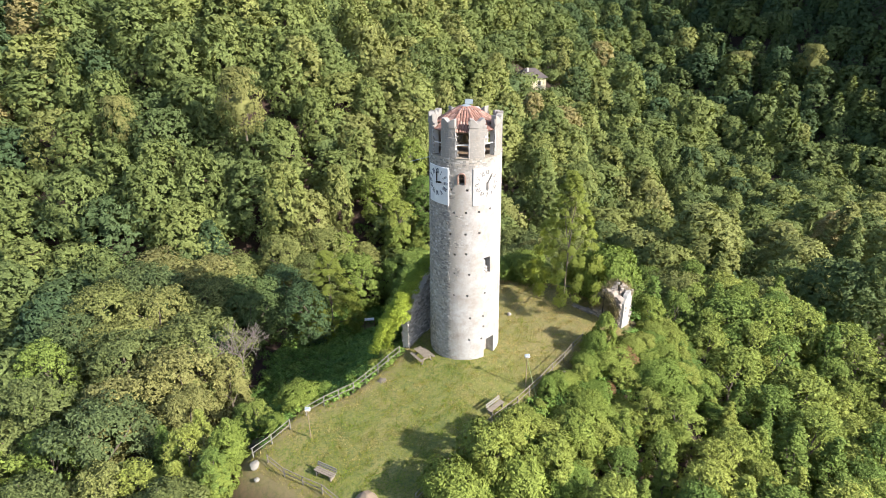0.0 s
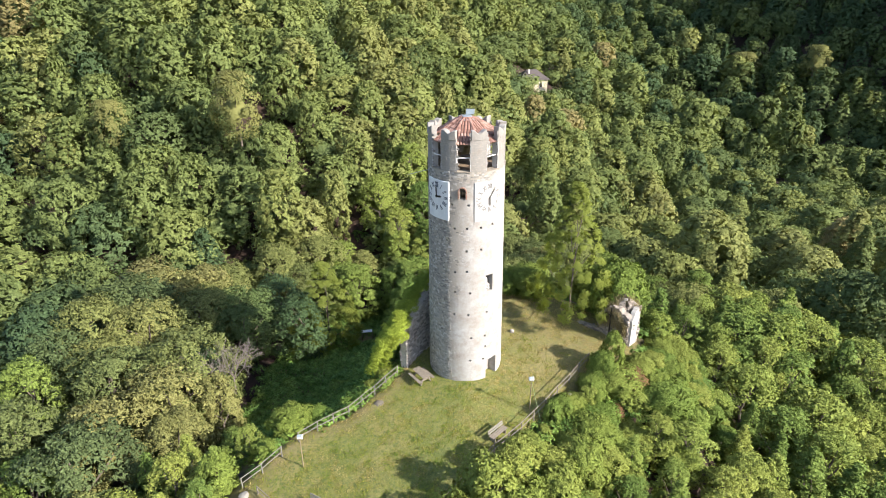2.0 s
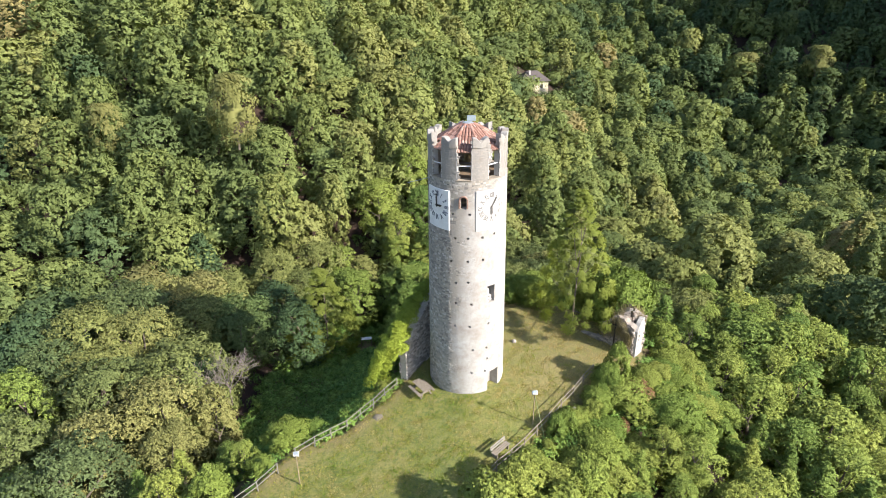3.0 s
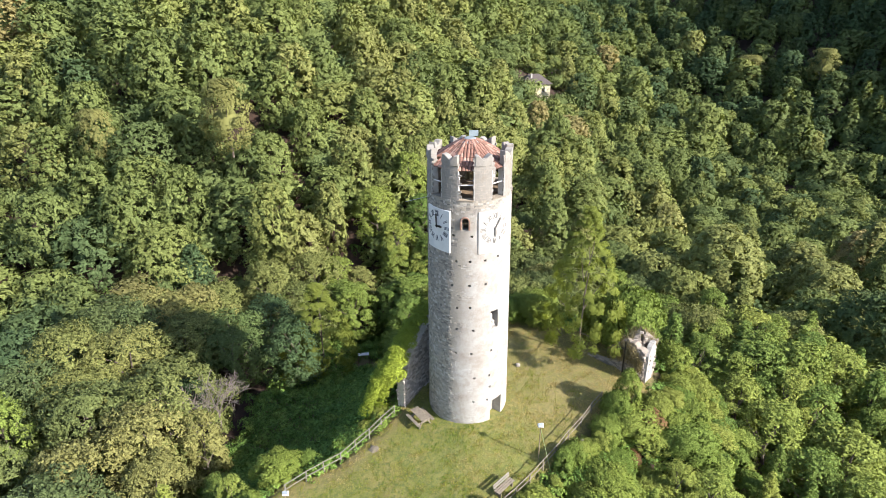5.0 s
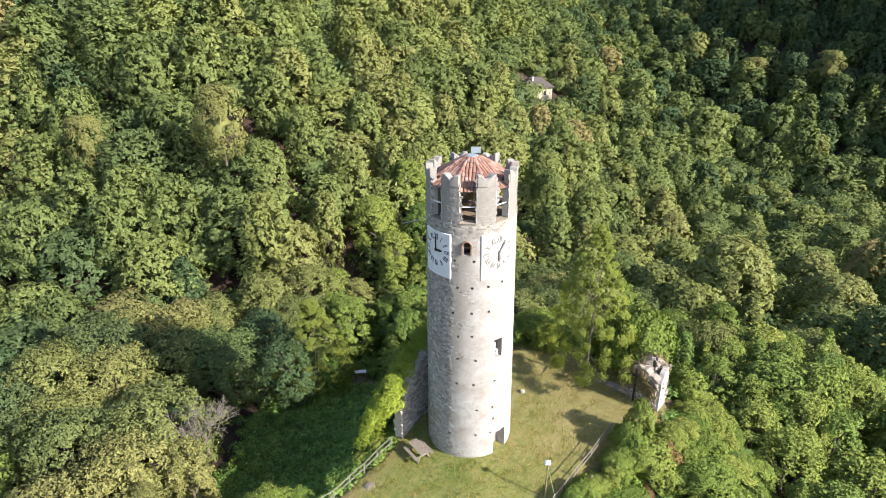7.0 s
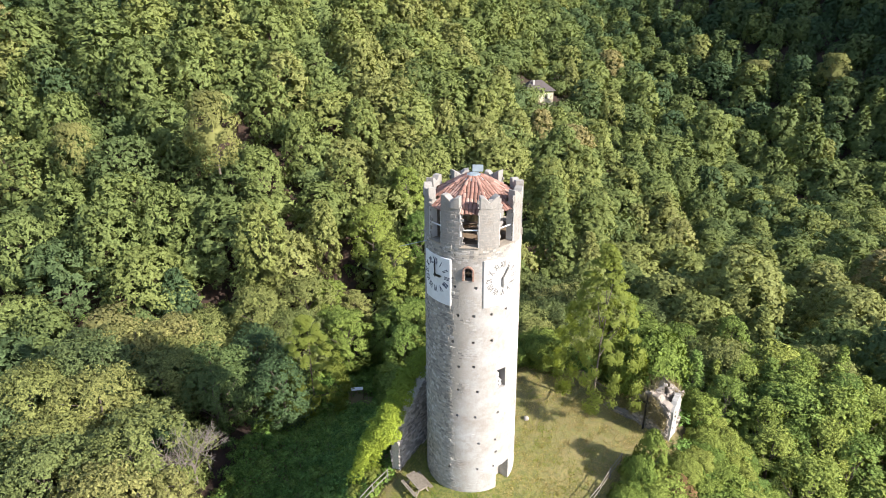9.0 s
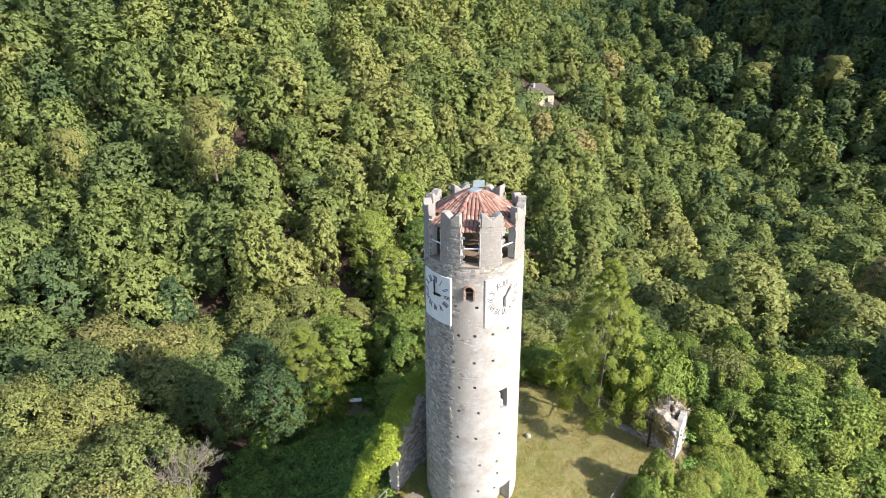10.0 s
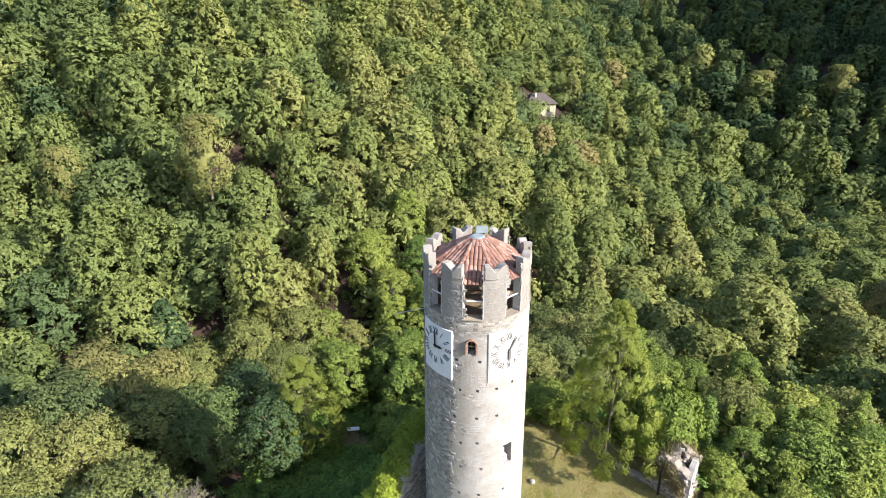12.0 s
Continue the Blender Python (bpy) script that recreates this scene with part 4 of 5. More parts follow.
# rubble left in the larger window, and the threshold of the door
bm = bmesh.new()
rng = np.random.default_rng(21)
for k in range(9):
    box(bm, (0.24, 0.3, 0.2), around(36.2 + 4.2 * (k % 2) * (k < 5) + rng.normal(0, 0.4), 2.9, 8.85 + 0.13 * k), (rng.normal(0, 6), rng.normal(0, 8), 38), 0.03)
part("broken_fill", bm, PLASTER, tower, "broken pale infill in a window")
bm = bmesh.new()
box(bm, (1.3, 0.8, 0.5), around(47.5, 2.85, 0.02), (0, 0, 47.5), 0.03)
part("threshold", bm, PLASTER, tower)
# added grey panel that stands in for the doorway's shadowed plaster reveal
bm = bmesh.new()
box(bm, (1.25, 0.07, 2.1), around(47.5, 2.42, 1.15), (0, 0, 47.5), 0.01)
part("door", bm, mat_plain("grey_door", (0.34, 0.31, 0.29), 0.15, 2.0, 0.7), tower, "plain grey panel standing in for the shadowed plaster reveal of the doorway")
# rod that sticks out under the belfry
bm = bmesh.new()
rod(bm, around(-62, 2.95, 18.75), around(-74, 4.7, 18.2), 0.022)
part("iron_rod", bm, ZINC, tower)

# bell and its frame inside the belfry
frame_ = thing("bell_frame", (AX, AY, SILL_Z - 0.02), 12, "dark timber bell frame with a bronze bell on the belfry floor", "bell frame")
for x, y in ((-0.9, -0.7), (0.9, -0.7), (-0.9, 0.7), (0.9, 0.7)):
    part("post", box(bmesh.new(), (0.16, 0.16, 1.9), (x, y, 0.95), bevel=0.015), WOOD_BROWN, frame_)
for y in (-0.7, 0.7):
    part("beam", box(bmesh.new(), (2.2, 0.16, 0.18), (0, y, 1.55), bevel=0.015), WOOD_BROWN, frame_)
    part("beam", box(bmesh.new(), (2.2, 0.14, 0.16), (0, y, 0.55), bevel=0.015), WOOD_BROWN, frame_)
part("headstock", box(bmesh.new(), (0.2, 1.6, 0.22), (0, 0, 1.6), bevel=0.02), WOOD_GREY, frame_)
bm = bmesh.new()
prof = [(0.0, 0.75), (0.17, 0.75), (0.22, 0.68), (0.25, 0.45), (0.31, 0.2), (0.42, 0.04), (0.42, 0.0), (0.36, 0.0)]
rings = [[bm.verts.new((r * math.cos(2 * math.pi * k / 20), r * math.sin(2 * math.pi * k / 20), z + 0.7)) for k in range(20)] for r, z in prof[1:]]
for p, q in zip(rings, rings[1:]):
    for k in range(20):
        bm.faces.new((p[k], q[k], q[(k + 1) % 20], p[(k + 1) % 20]))
bm.faces.new(rings[0])
part("bell", bm, BRONZE, frame_, "bronze bell", True)

# ---- walls and ruins ----
def rubble_wall(name, pts, thick, base, tops, seed, mat, label, category, stone=(0.2, 0.45), rough=0.05, owner=None):
    """A ruined wall along pts with uneven tops: a core and a skin of single stones."""
    rng = np.random.default_rng(seed)
    t = owner or thing(name, (0, 0, 0), 0, label, category)
    vs = []
    core = bmesh.new()
    for (a, b), (ta, tb) in zip(zip(pts, pts[1:]), zip(tops, tops[1:])):
        a, b = np.array(a, float), np.array(b, float)
        L = np.linalg.norm(b - a)
        d = (b - a) / L
        nn = np.array([-d[1], d[0]])
        steps = max(2, int(L / 0.35))
        prev = None
        for k in range(steps + 1):
            u = k / steps
            p = a + (b - a) * u
            tz = ta + (tb - ta) * u + rng.normal(0, 0.08)
            row = [core.verts.new((*(p + nn * s * (thick / 2 - 0.06)), z)) for s in (-1, 1) for z in (base, tz)]
            if prev:
                for i, j in ((0, 1), (1, 3), (3, 2), (2, 0)):
                    core.faces.new((prev[i], prev[j], row[j], row[i]))
            if k in (0, steps):
                core.faces.new((row[0], row[1], row[3], row[2]))
            prev = row
        for s in (-1, 1):
            z = base
            while z < max(ta, tb):
                h = rng.uniform(0.13, 0.24)
                u = rng.uniform(-0.2, 0)
                while u < L:
                    w = rng.uniform(*stone)
                    top = ta + (tb - ta) * min(1, max(0, (u + w / 2) / L)) + rng.normal(0, 0.12)
                    if z + h * 0.6 < top:
                        out = thick / 2 + rng.uniform(-rough, rough)
                        pts8 = []
                        for o, ins in ((thick / 2 - 0.12, 0.008), (out, 0.03)):
                            for du, dz in ((ins, ins), (w - ins, ins), (w - ins, h - ins), (ins, h - ins)):
                                q = a + d * (u + du + rng.normal(0, 0.012)) + nn * s * o
                                pts8.append((q[0], q[1], z + dz + rng.normal(0, 0.012)))
                        vs.append(pts8)
                    u += w
                z += h
    bmesh.ops.recalc_face_normals(core, faces=core.faces)
    part("core", core, mat, t)
    v = np.array(vs).reshape(-1, 3)
    f = (one[None] + 8 * np.arange(len(vs))[:, None, None]).reshape(-1, 4)
    tagged(part_mesh("stone_skin", mesh_np("stone_skin", v, f, mat), None, t), kind="stuff")
    return t


rubble_wall("curtain_wall", [(-5.75, -0.9), (-5.0, 0.7), (-3.9, 2.6), (-3.2, 3.9)], 0.8, -1.6, [3.2, 4.8, 6.2, 6.8], 51, mat_masonry("pale_rubble", False, (0.40, 0.365, 0.345)), "ruined grey curtain wall beside the tower, overgrown with ivy", "ruin")
rubble_wall("low_wall", [(12.4, 5.2), (10.6, 6.6), (8.2, 8.4), (6.4, 9.8)], 0.6, -0.6, [1.3, 1.05, 1.0, 0.8], 52, RUBBLE, "low ruined stone wall along the back of the lawn", "wall")
ruin = rubble_wall("wall_ruin", [(12.55, 5.35), (13.5, 4.5), (14.75, 3.25)], 0.8, -0.8, [3.0, 4.3, 3.6], 53, RUIN_STONE, "ruined stone wall stump with a plastered side and weeds on top", "ruin", (0.14, 0.36), 0.09)
rubble_wall("wall_ruin", [(13.0, 5.3), (14.5, 5.0), (15.6, 5.4)], 1.5, -1.0, [3.3, 4.9, 4.0], 55, RUIN_STONE, "", "", (0.14, 0.36), 0.09, ruin)


def plastered_flank(owner, a, b, thick, base, tops, mat):
    """A smooth, slightly swelling lime-plastered wall face with a broken upper edge."""
    a, b = np.array(a, float), np.array(b, float)
    d = (b - a) / np.linalg.norm(b - a)
    nn = np.array([d[1], -d[0]])
    bm = bmesh.new()
    cols, rows = 14, 18
    grid = []
    for s in (1, -1):
        side = []
        for i in range(cols + 1):
            u = i / cols
            top = np.interp(u, np.linspace(0, 1, len(tops)), tops) + 0.22 * noise.noise(Vector((u * 7, 3, 0)))
            col = []
            for j in range(rows + 1):
                z = base + (top - base) * j / rows
                p = a + (b - a) * u + nn * s * (thick / 2 + 0.05 * noise.noise(Vector((u * 4, z * 1.3, s * 5))))
                col.append(bm.verts.new((p[0], p[1], z)))
            side.append(col)
        grid.append(side)
    for side in grid:
        for p, q in zip(side, side[1:]):
            for j in range(rows):
                bm.faces.new((p[j], q[j], q[j + 1], p[j + 1]))
    f, k = grid
    for i in range(cols):
        bm.faces.new((f[i][rows], f[i + 1][rows], k[i + 1][rows], k[i][rows]))
    for i in (0, cols):
        for j in range(rows):
            bm.faces.new((f[i][j], f[i][j + 1], k[i][j + 1], k[i][j]))
    bmesh.ops.recalc_face_normals(bm, faces=bm.faces)
    part("plastered_flank", bm, mat, owner, "pale lime-plastered wall face")


plastered_flank(ruin, (14.72, 3.12), (15.85, 5.1), 0.4, -1.6, [3.3, 4.0, 4.1, 3.6], mat_plain("old_plaster", (0.37, 0.35, 0.325), 0.22, 1.4, 0.95))

cross = thing("wooden_cross", (13.1, 4.0, gz(13.1, 4.0)), -8, "tall dark wooden cross on the lawn before a ruin", "cross")
part("upright", box(bmesh.new(), (0.13, 0.12, 3.5), (0, 0, 1.55), bevel=0.012), IRON, cross)
part("crossbar", box(bmesh.new(), (1.25, 0.11, 0.13), (0, -0.02, 2.55), (0, 6, 0), bevel=0.012), IRON, cross)

# ---- fences ----
def fence(pts, label, mat, spacing=1.9, height=1.0):
    start = np.array(pts[0])
    t = thing("fence", (start[0], start[1], gz(*start)), 0, label, "fence", "fences round the lawn")
    rng = np.random.default_rng(int(abs(start[0]) * 100))
    posts = []
    for a, b in zip(pts, pts[1:]):
        a, b = np.array(a, float), np.array(b, float)
        n = max(1, round(float(np.linalg.norm(b - a)) / spacing))
        posts += [a + (b - a) * k / n for k in range(n)]
    posts.append(np.array(pts[-1], float))
    o = Vector(t.matrix_world.translation)
    tops = []
    for p in posts:
        z = gz(*p)
        lean = Vector((rng.normal(0, 0.03), rng.normal(0, 0.03), 0))
        foot = Vector((p[0], p[1], z - 0.3)) - o
        head = Vector((p[0], p[1], z + height)) - o + lean
        bm = rod(bmesh.new(), foot, head, 0.055, 0.05, 8)
        part("post", bm, mat, t)
        tops.append((foot, head))
    for (f0, h0), (f1, h1) in zip(tops, tops[1:]):
        for u in (0.97, 0.60):
            a, b = f0.lerp(h0, u), f1.lerp(h1, u)
            e = (b - a).normalized() * 0.08
            part("rail", rod(bmesh.new(), a - e + Vector((0, 0, rng.normal(0, 0.015))), b + e, 0.037, 0.033, 6), mat, t)
    return t


fence([(-6.3, -1.7), (-7.9, -4.2), (-9.6, -6.6), (-11.7, -8.7), (-12.9, -9.8)], "pale weathered two-rail wooden fence along the drop", WOOD_PALE)
fence([(-13.8, -11.3), (-14.75, -12.9), (-15.8, -14.2)], "short pale two-rail wooden fence at the lawn's corner", WOOD_PALE)
fence([(-14.4, -14.8), (-12.6, -16.1), (-9.3, -17.6), (-5.6, -20.2)], "low grey wooden fence above the path", WOOD_GREY, height=0.8)
fence([(10.8, 0.3), (8.85, -2.4), (6.7, -5.5), (4.65, -8.3), (2.58, -10.8), (0.0, -14.8), (-2.4, -18.4)], "brown weathered two-rail wooden fence among shrubs", WOOD_GREY)

# ---- seats, table, lamps ----
def bench(x, y, turn, label):
    t = thing("bench", (x, y, gz(x, y)), turn, label, "bench", "benches on the lawn")
    for sx in (-0.65, 0.65):
        part("leg", box(bmesh.new(), (0.09, 0.5, 0.44), (sx, 0, 0.2), bevel=0.01), WOOD_GREY, t)
        part("back_support", box(bmesh.new(), (0.08, 0.07, 0.55), (sx, 0.28, 0.62), (-14, 0, 0), 0.01), WOOD_GREY, t)
    for k in range(3):
        part("seat_board", box(bmesh.new(), (1.75, 0.145, 0.05), (0, -0.17 + 0.165 * k, 0.45), bevel=0.01), WOOD_GREY, t)
    for k in range(2):
        part("back_board", box(bmesh.new(), (1.75, 0.045, 0.14), (0, 0.27 + 0.045 * k, 0.62 + 0.19 * k), (-14, 0, 0), 0.01), WOOD_PALE, t)
    return t


bench(2.85, -9.1, 52, "grey wooden park bench facing across the lawn")
bench(-9.5, -16.1, -23, "grey wooden park bench near the path fence")


def picnic_table(x, y, turn):
    t = thing("picnic_table", (x, y, gz(x, y)), turn, "weathered wooden picnic table with two attached seats", "picnic table")
    for k in range(5):
        part("top_board", box(bmesh.new(), (1.8, 0.14, 0.045), (0, -0.3 + 0.15 * k, 0.75), bevel=0.008), WOOD_GREY, t)
    for sy in (-0.68, 0.68):
        for k in range(2):
            part("seat_board", box(bmesh.new(), (1.8, 0.13, 0.045), (0, sy + 0.07 * (2 * k - 1), 0.45), bevel=0.008), WOOD_GREY, t)
    for sx in (-0.6, 0.6):
        part("cross_beam", box(bmesh.new(), (0.07, 1.5, 0.1), (sx, 0, 0.38), bevel=0.008), WOOD_GREY, t)
        for sy in (-1, 1):
            part("leg", box(bmesh.new(), (0.07, 0.1, 0.9), (sx + 0.08, sy * 0.36, 0.36), (-sy * -24, 0, 0), 0.008), WOOD_GREY, t)
    return t


picnic_table(-3.95, -2.75, -49)


def lamp(x, y, height, stay):
    t = thing("flood_lamp", (x, y, gz(x, y)), 0, "slim ochre lamp post with a white floodlight head", "lamp", "floodlights on the lawn")
    part("pole", rod(bmesh.new(), (0, 0, -0.3), (0, 0, height), 0.045, 0.035), mat_plain("ochre_pole", (0.27, 0.205, 0.125), 0.2, 3), t)
    head = part("lamp_head", box(bmesh.new(), (0.42, 0.30, 0.2), (0, 0.05, height + 0.08), (35, 0, 12), 0.03), WHITE_PAINT, t, "white floodlight housing")
    part("lens", box(bmesh.new(), (0.34, 0.22, 0.02), (0.015, 0.0, height + 0.19), (35, 0, 12)), ZINC, head)
    part("bracket", box(bmesh.new(), (0.2, 0.06, 0.06), (0.12, 0, height - 0.05), bevel=0.01), WHITE_PAINT, t)
    if stay:
        part("stay", rod(bmesh.new(), (0, 0, height - 0.1), (stay[0], stay[1], gz(x + stay[0], y + stay[1]) - gz(x, y)), 0.018), mat_plain("green_stay", (0.30, 0.36, 0.16), 0.2, 3), t)


lamp(5.38, -5.95, 3.05, (0.9, -0.9))
lamp(-11.75, -12.3, 2.75, None)

post = thing("marker_post", (8.75, -4.3, gz(8.75, -4.3)), 10, "short pale stone post by the fence", "post")
part("shaft", box(bmesh.new(), (0.26, 0.22, 1.3), (0, 0, 0.45), bevel=0.03), WOOD_PALE, post)

board = thing("notice_board", (-15.4, 24.0, gz(-15.4, 24.0)), 12, "white slanted notice board on the shaded bank", "board")
part("panel", box(bmesh.new(), (1.45, 0.06, 0.42), (0, 0, 1.6), (-62, 0, 0), 0.01), WHITE_PAINT, board)
for sx in (-0.7, 0.7):
    part("leg", box(bmesh.new(), (0.08, 0.08, 2.0), (sx, 0.06, 0.6), bevel=0.01), WOOD_BROWN, board)


def boulder(x, y, r, seed, mat, label, sink=0.3):
    rng = np.random.default_rng(seed)
    bm = bmesh.new()
    bmesh.ops.create_icosphere(bm, subdivisions=2, radius=r)
    for vert in bm.verts:
        k = 1 + 0.22 * noise.noise(vert.co * (1.4 / r) + Vector((seed, 0, 0)))
        vert.co = Vector((vert.co.x * k * 1.2, vert.co.y * k, vert.co.z * k * 0.75))
    me = bpy.data.meshes.new("boulder")
    bm.to_mesh(me)
    bm.free()
    me.materials.append(mat)
    ob = new("boulder", me)
    ob.matrix_world = pose(x, y, gz(x, y) + r * sink, 0, 0, rng.uniform(0, 360))
    return tagged(ob, label, "boulder", "rocks round the lawn")


boulder(-15.4, -15.0, 0.38, 2, mat_plain("limestone", (0.25, 0.23, 0.20), 0.25, 2.5), "pale limestone boulder at the lawn's corner")
boulder(-14.9, -16.0, 0.2, 3, mat_plain("limestone", (0.25, 0.23, 0.20), 0.25, 2.5), "small pale limestone rock below the fence")
boulder(-5.9, -18.2, 0.75, 4, mat_plain("bare_earth_rock", (0.24, 0.18, 0.125), 0.25, 2), "flat sandy rock outcrop in the grass", 0.0)
boulder(4.0, 4.3, 0.22, 5, RUBBLE, "small grey stone lying in the grass", 0.5)
boulder(-7.2, -5.6, 0.5, 6, mat_plain("lichen_rock", (0.16, 0.135, 0.10), 0.3, 3), "low grey rock in the grass beside the fence", -0.45)

# ---- the house across the valley ----
def house(x, y, z, turn):
    t = thing("house", (x, y, z), turn, "small pale yellow house with a grey-brown hipped roof among trees", "house")
    wallm = mat_plain("yellow_render", (0.62, 0.54, 0.38), 0.08, 0.6, 0.9)
    roofm = mat_plain("old_roof", (0.10, 0.082, 0.078), 0.3, 1.5, 0.9)
    w, dpt, h = 8.4, 7.0, 3.4
    part("wall", box(bmesh.new(), (w, dpt, h + 4), (0, 0, h / 2 - 2)), wallm, t)
    bm = bmesh.new()
    e = 0.6
    lo = [bm.verts.new((sx * (w / 2 + e), sy * (dpt / 2 + e), h - 0.1)) for sx, sy in ((-1, -1), (1, -1), (1, 1), (-1, 1))]
    top = [bm.verts.new((-1.6, 0, h + 2.5)), bm.verts.new((1.6, 0, h + 2.5))]
    for face in ((lo[0], lo[1], top[1], top[0]), (lo[1], lo[2], top[1]), (lo[2], lo[3], top[0], top[1]), (lo[3], lo[0], top[0]), (lo[3], lo[2], lo[1], lo[0])):
        bm.faces.new(face)
    r = part("roof", bm, roofm, t, "faded grey-brown hipped roof")
    part("chimney", box(bmesh.new(), (0.5, 0.5, 1.4), (-1.2, -1.4, h + 2.0), bevel=0.02), PLASTER, r)
    for sx in (-1.9, 2.1):
        win = part("window", box(bmesh.new(), (1.0, 0.08, 1.4), (sx, -dpt / 2 - 0.02, 1.7)), WHITE_PAINT, t)
        part("pane", box(bmesh.new(), (0.8, 0.06, 1.2), (sx, -dpt / 2 - 0.06, 1.7)), DARK_IN, win)
    win = part("window", box(bmesh.new(), (0.08, 1.0, 1.4), (w / 2 + 0.02, -1, 1.7)), WHITE_PAINT, t)
    part("pane", box(bmesh.new(), (0.06, 0.8, 1.2), (w / 2 + 0.06, -1, 1.7)), DARK_IN, win)


house(11.0, 145.0, 2.0, 14)

# ---- shrubs, ivy and ground cover ----
SHRUBS = []
LEAF_SHRUB = mat_leaf("shrub_leaf", [(0.0, (0.13, 0.190, 0.040)), (0.5, (0.19, 0.240, 0.050)), (1.0, (0.24, 0.265, 0.062))], leaf=0.085)
for k, (R, H, lobes, leaves, size) in enumerate([(1.7, 2.8, 45, 3400, 0.125), (2.1, 3.2, 55, 4200, 0.125), (1.4, 3.4, 40, 3000, 0.125)]):
    v, f, n, c = make_crown(140 + k, R, H, 0.1, lobes, leaves, size, "round" if k < 2 else "tall", flat=0.9)
    SHRUBS.append((leafy_mesh("foliage", v, f, LEAF_SHRUB, n), mesh_np("stems", *make_trunk(160 + k, H * 0.8, 0.3, c, 0.05), BARK)))


def shrub(x, y, s, k, turn=0.0, tall=1.0, label="dense green shrub at the lawn's edge"):
    t = new("shrub")
    t.matrix_world = Matrix.LocRotScale((x, y, gz(x, y) - 0.1), Euler((0, 0, turn)), (s, s, s * tall))
    for me in SHRUBS[k][::-1]:
        new(me.name.split(".")[0], me).parent = t
    return tagged(t, label, "shrub", "shrubs round the lawn")


rng = np.random.default_rng(77)
for x, y, s, tall in [(11.7, -1.3, 0.7, 1.55), (12.7, -0.4, 0.75, 1.6), (11.4, -2.8, 0.7, 1.0), (10.9, -4.8, 0.9, 0.6), (8.8, -7.7, 1.0, 0.55), (6.8, -10.4, 1.1, 0.65), (9.4, -9.4, 1.3, 1.0), (4.2, -12.6, 1.2, 1.1),
                      (2.2, -15.2, 1.3, 1.15), (4.6, -15.4, 1.4, 1.1), (0.2, -18.2, 1.2, 1.0), (7.2, -13.2, 1.4, 1.0), (18.2, 4.4, 0.9, 0.9), (18.4, 7.2, 1.1, 1.0), (16.6, 1.4, 0.8, 0.75), (15.2, 0.2, 0.75, 0.8), (17.6, 2.6, 0.8, 0.7), (14.3, -0.9, 0.7, 0.9), (16.4, -1.0, 0.9, 0.9), (14.2, 7.6, 1.3, 1.5), (11.5, 9.2, 1.2, 1.2), (3.4, 11.6, 1.0, 0.9), (6.0, 11.4, 1.1, 1.0)]:
    shrub(x, y, s, int(rng.integers(3)), rng.uniform(0, 6.28), tall)
for x, y, s in [(-15.6, -10.3, 0.6), (-14.3, -7.6, 0.85), (-12.3, -6.3, 0.6), (-18.2, -13.4, 1.2), (-17.6, -16.2, 1.0), (-8.6, -2.6, 0.45), (-7.6, -1.2, 0.5), (-10.4, -4.6, 0.4)]:
    shrub(x, y, s, int(rng.integers(3)), rng.uniform(0, 6.28), 0.9)

for x, y, s in [(-9.0, 17.5, 1.3), (-8.2, 22.0, 1.5), (-10.6, 25.0, 1.6), (-6.2, 18.8, 1.3), (-7.0, 26.0, 1.6)]:
    shrub(x, y, s, int(rng.integers(3)), rng.uniform(0, 6.28), 1.0, "bright green shrub above the nettle bank")

xs, ys, rng = scatter(-4, 24, -24, 10, 2.7, 31)
d = lawn_distance(xs, ys)
for x, y, dd in zip(xs, ys, d):
    if 1.2 < dd < 9.5 and x > 1.6 + 0.35 * (y + 14) and not (11.5 < x < 17.5 and 0.2 < y < 7.5) and y < 6:
        shrub(x, y, rng.uniform(0.75, 1.2), int(rng.integers(3)), rng.uniform(0, 6.28), rng.uniform(0.8, 1.3) * min(1, 0.45 + 0.08 * dd), "dense green shrub on the sunny slope")

# shrubs close behind the fence on the sunny side
for u in np.linspace(0, 1, 15):
    x, y = np.interp(u, [0, 0.4, 0.7, 1], [9.9, 6.7, 2.6, -1.6]), np.interp(u, [0, 0.4, 0.7, 1], [-1.4, -5.5, -10.8, -17.2])
    off = rng.uniform(0.9, 1.8)
    shrub(x + 0.83 * off, y - 0.55 * off, rng.uniform(0.4, 0.62), int(rng.integers(3)), rng.uniform(0, 6.28), rng.uniform(0.8, 1.2), "low green shrub pressing against the fence")

# the airy tree behind the lawn
LEAF_LOCUST = mat_leaf("locust_leaf", [(0.0, (0.225, 0.265, 0.060)), (1.0, (0.250, 0.290, 0.066))], through_light=0.4)
AIRY, = add_kinds(171, LEAF_LOCUST, [(4.7, 14.2, 1.4, 140, 30000, 0.10, "cone", 0)], 0.14)
place_tree(AIRY, 9.55, 6.5, gz(9.55, 6.5), 14.2, 1.0, "airy light green locust tree behind the lawn", 0.80)
place_tree(AIRY, -19.6, 20.5, gz(-19.6, 20.5), 13.0, 2.4, "airy yellow-green tree above the nettle bank", 1.05)

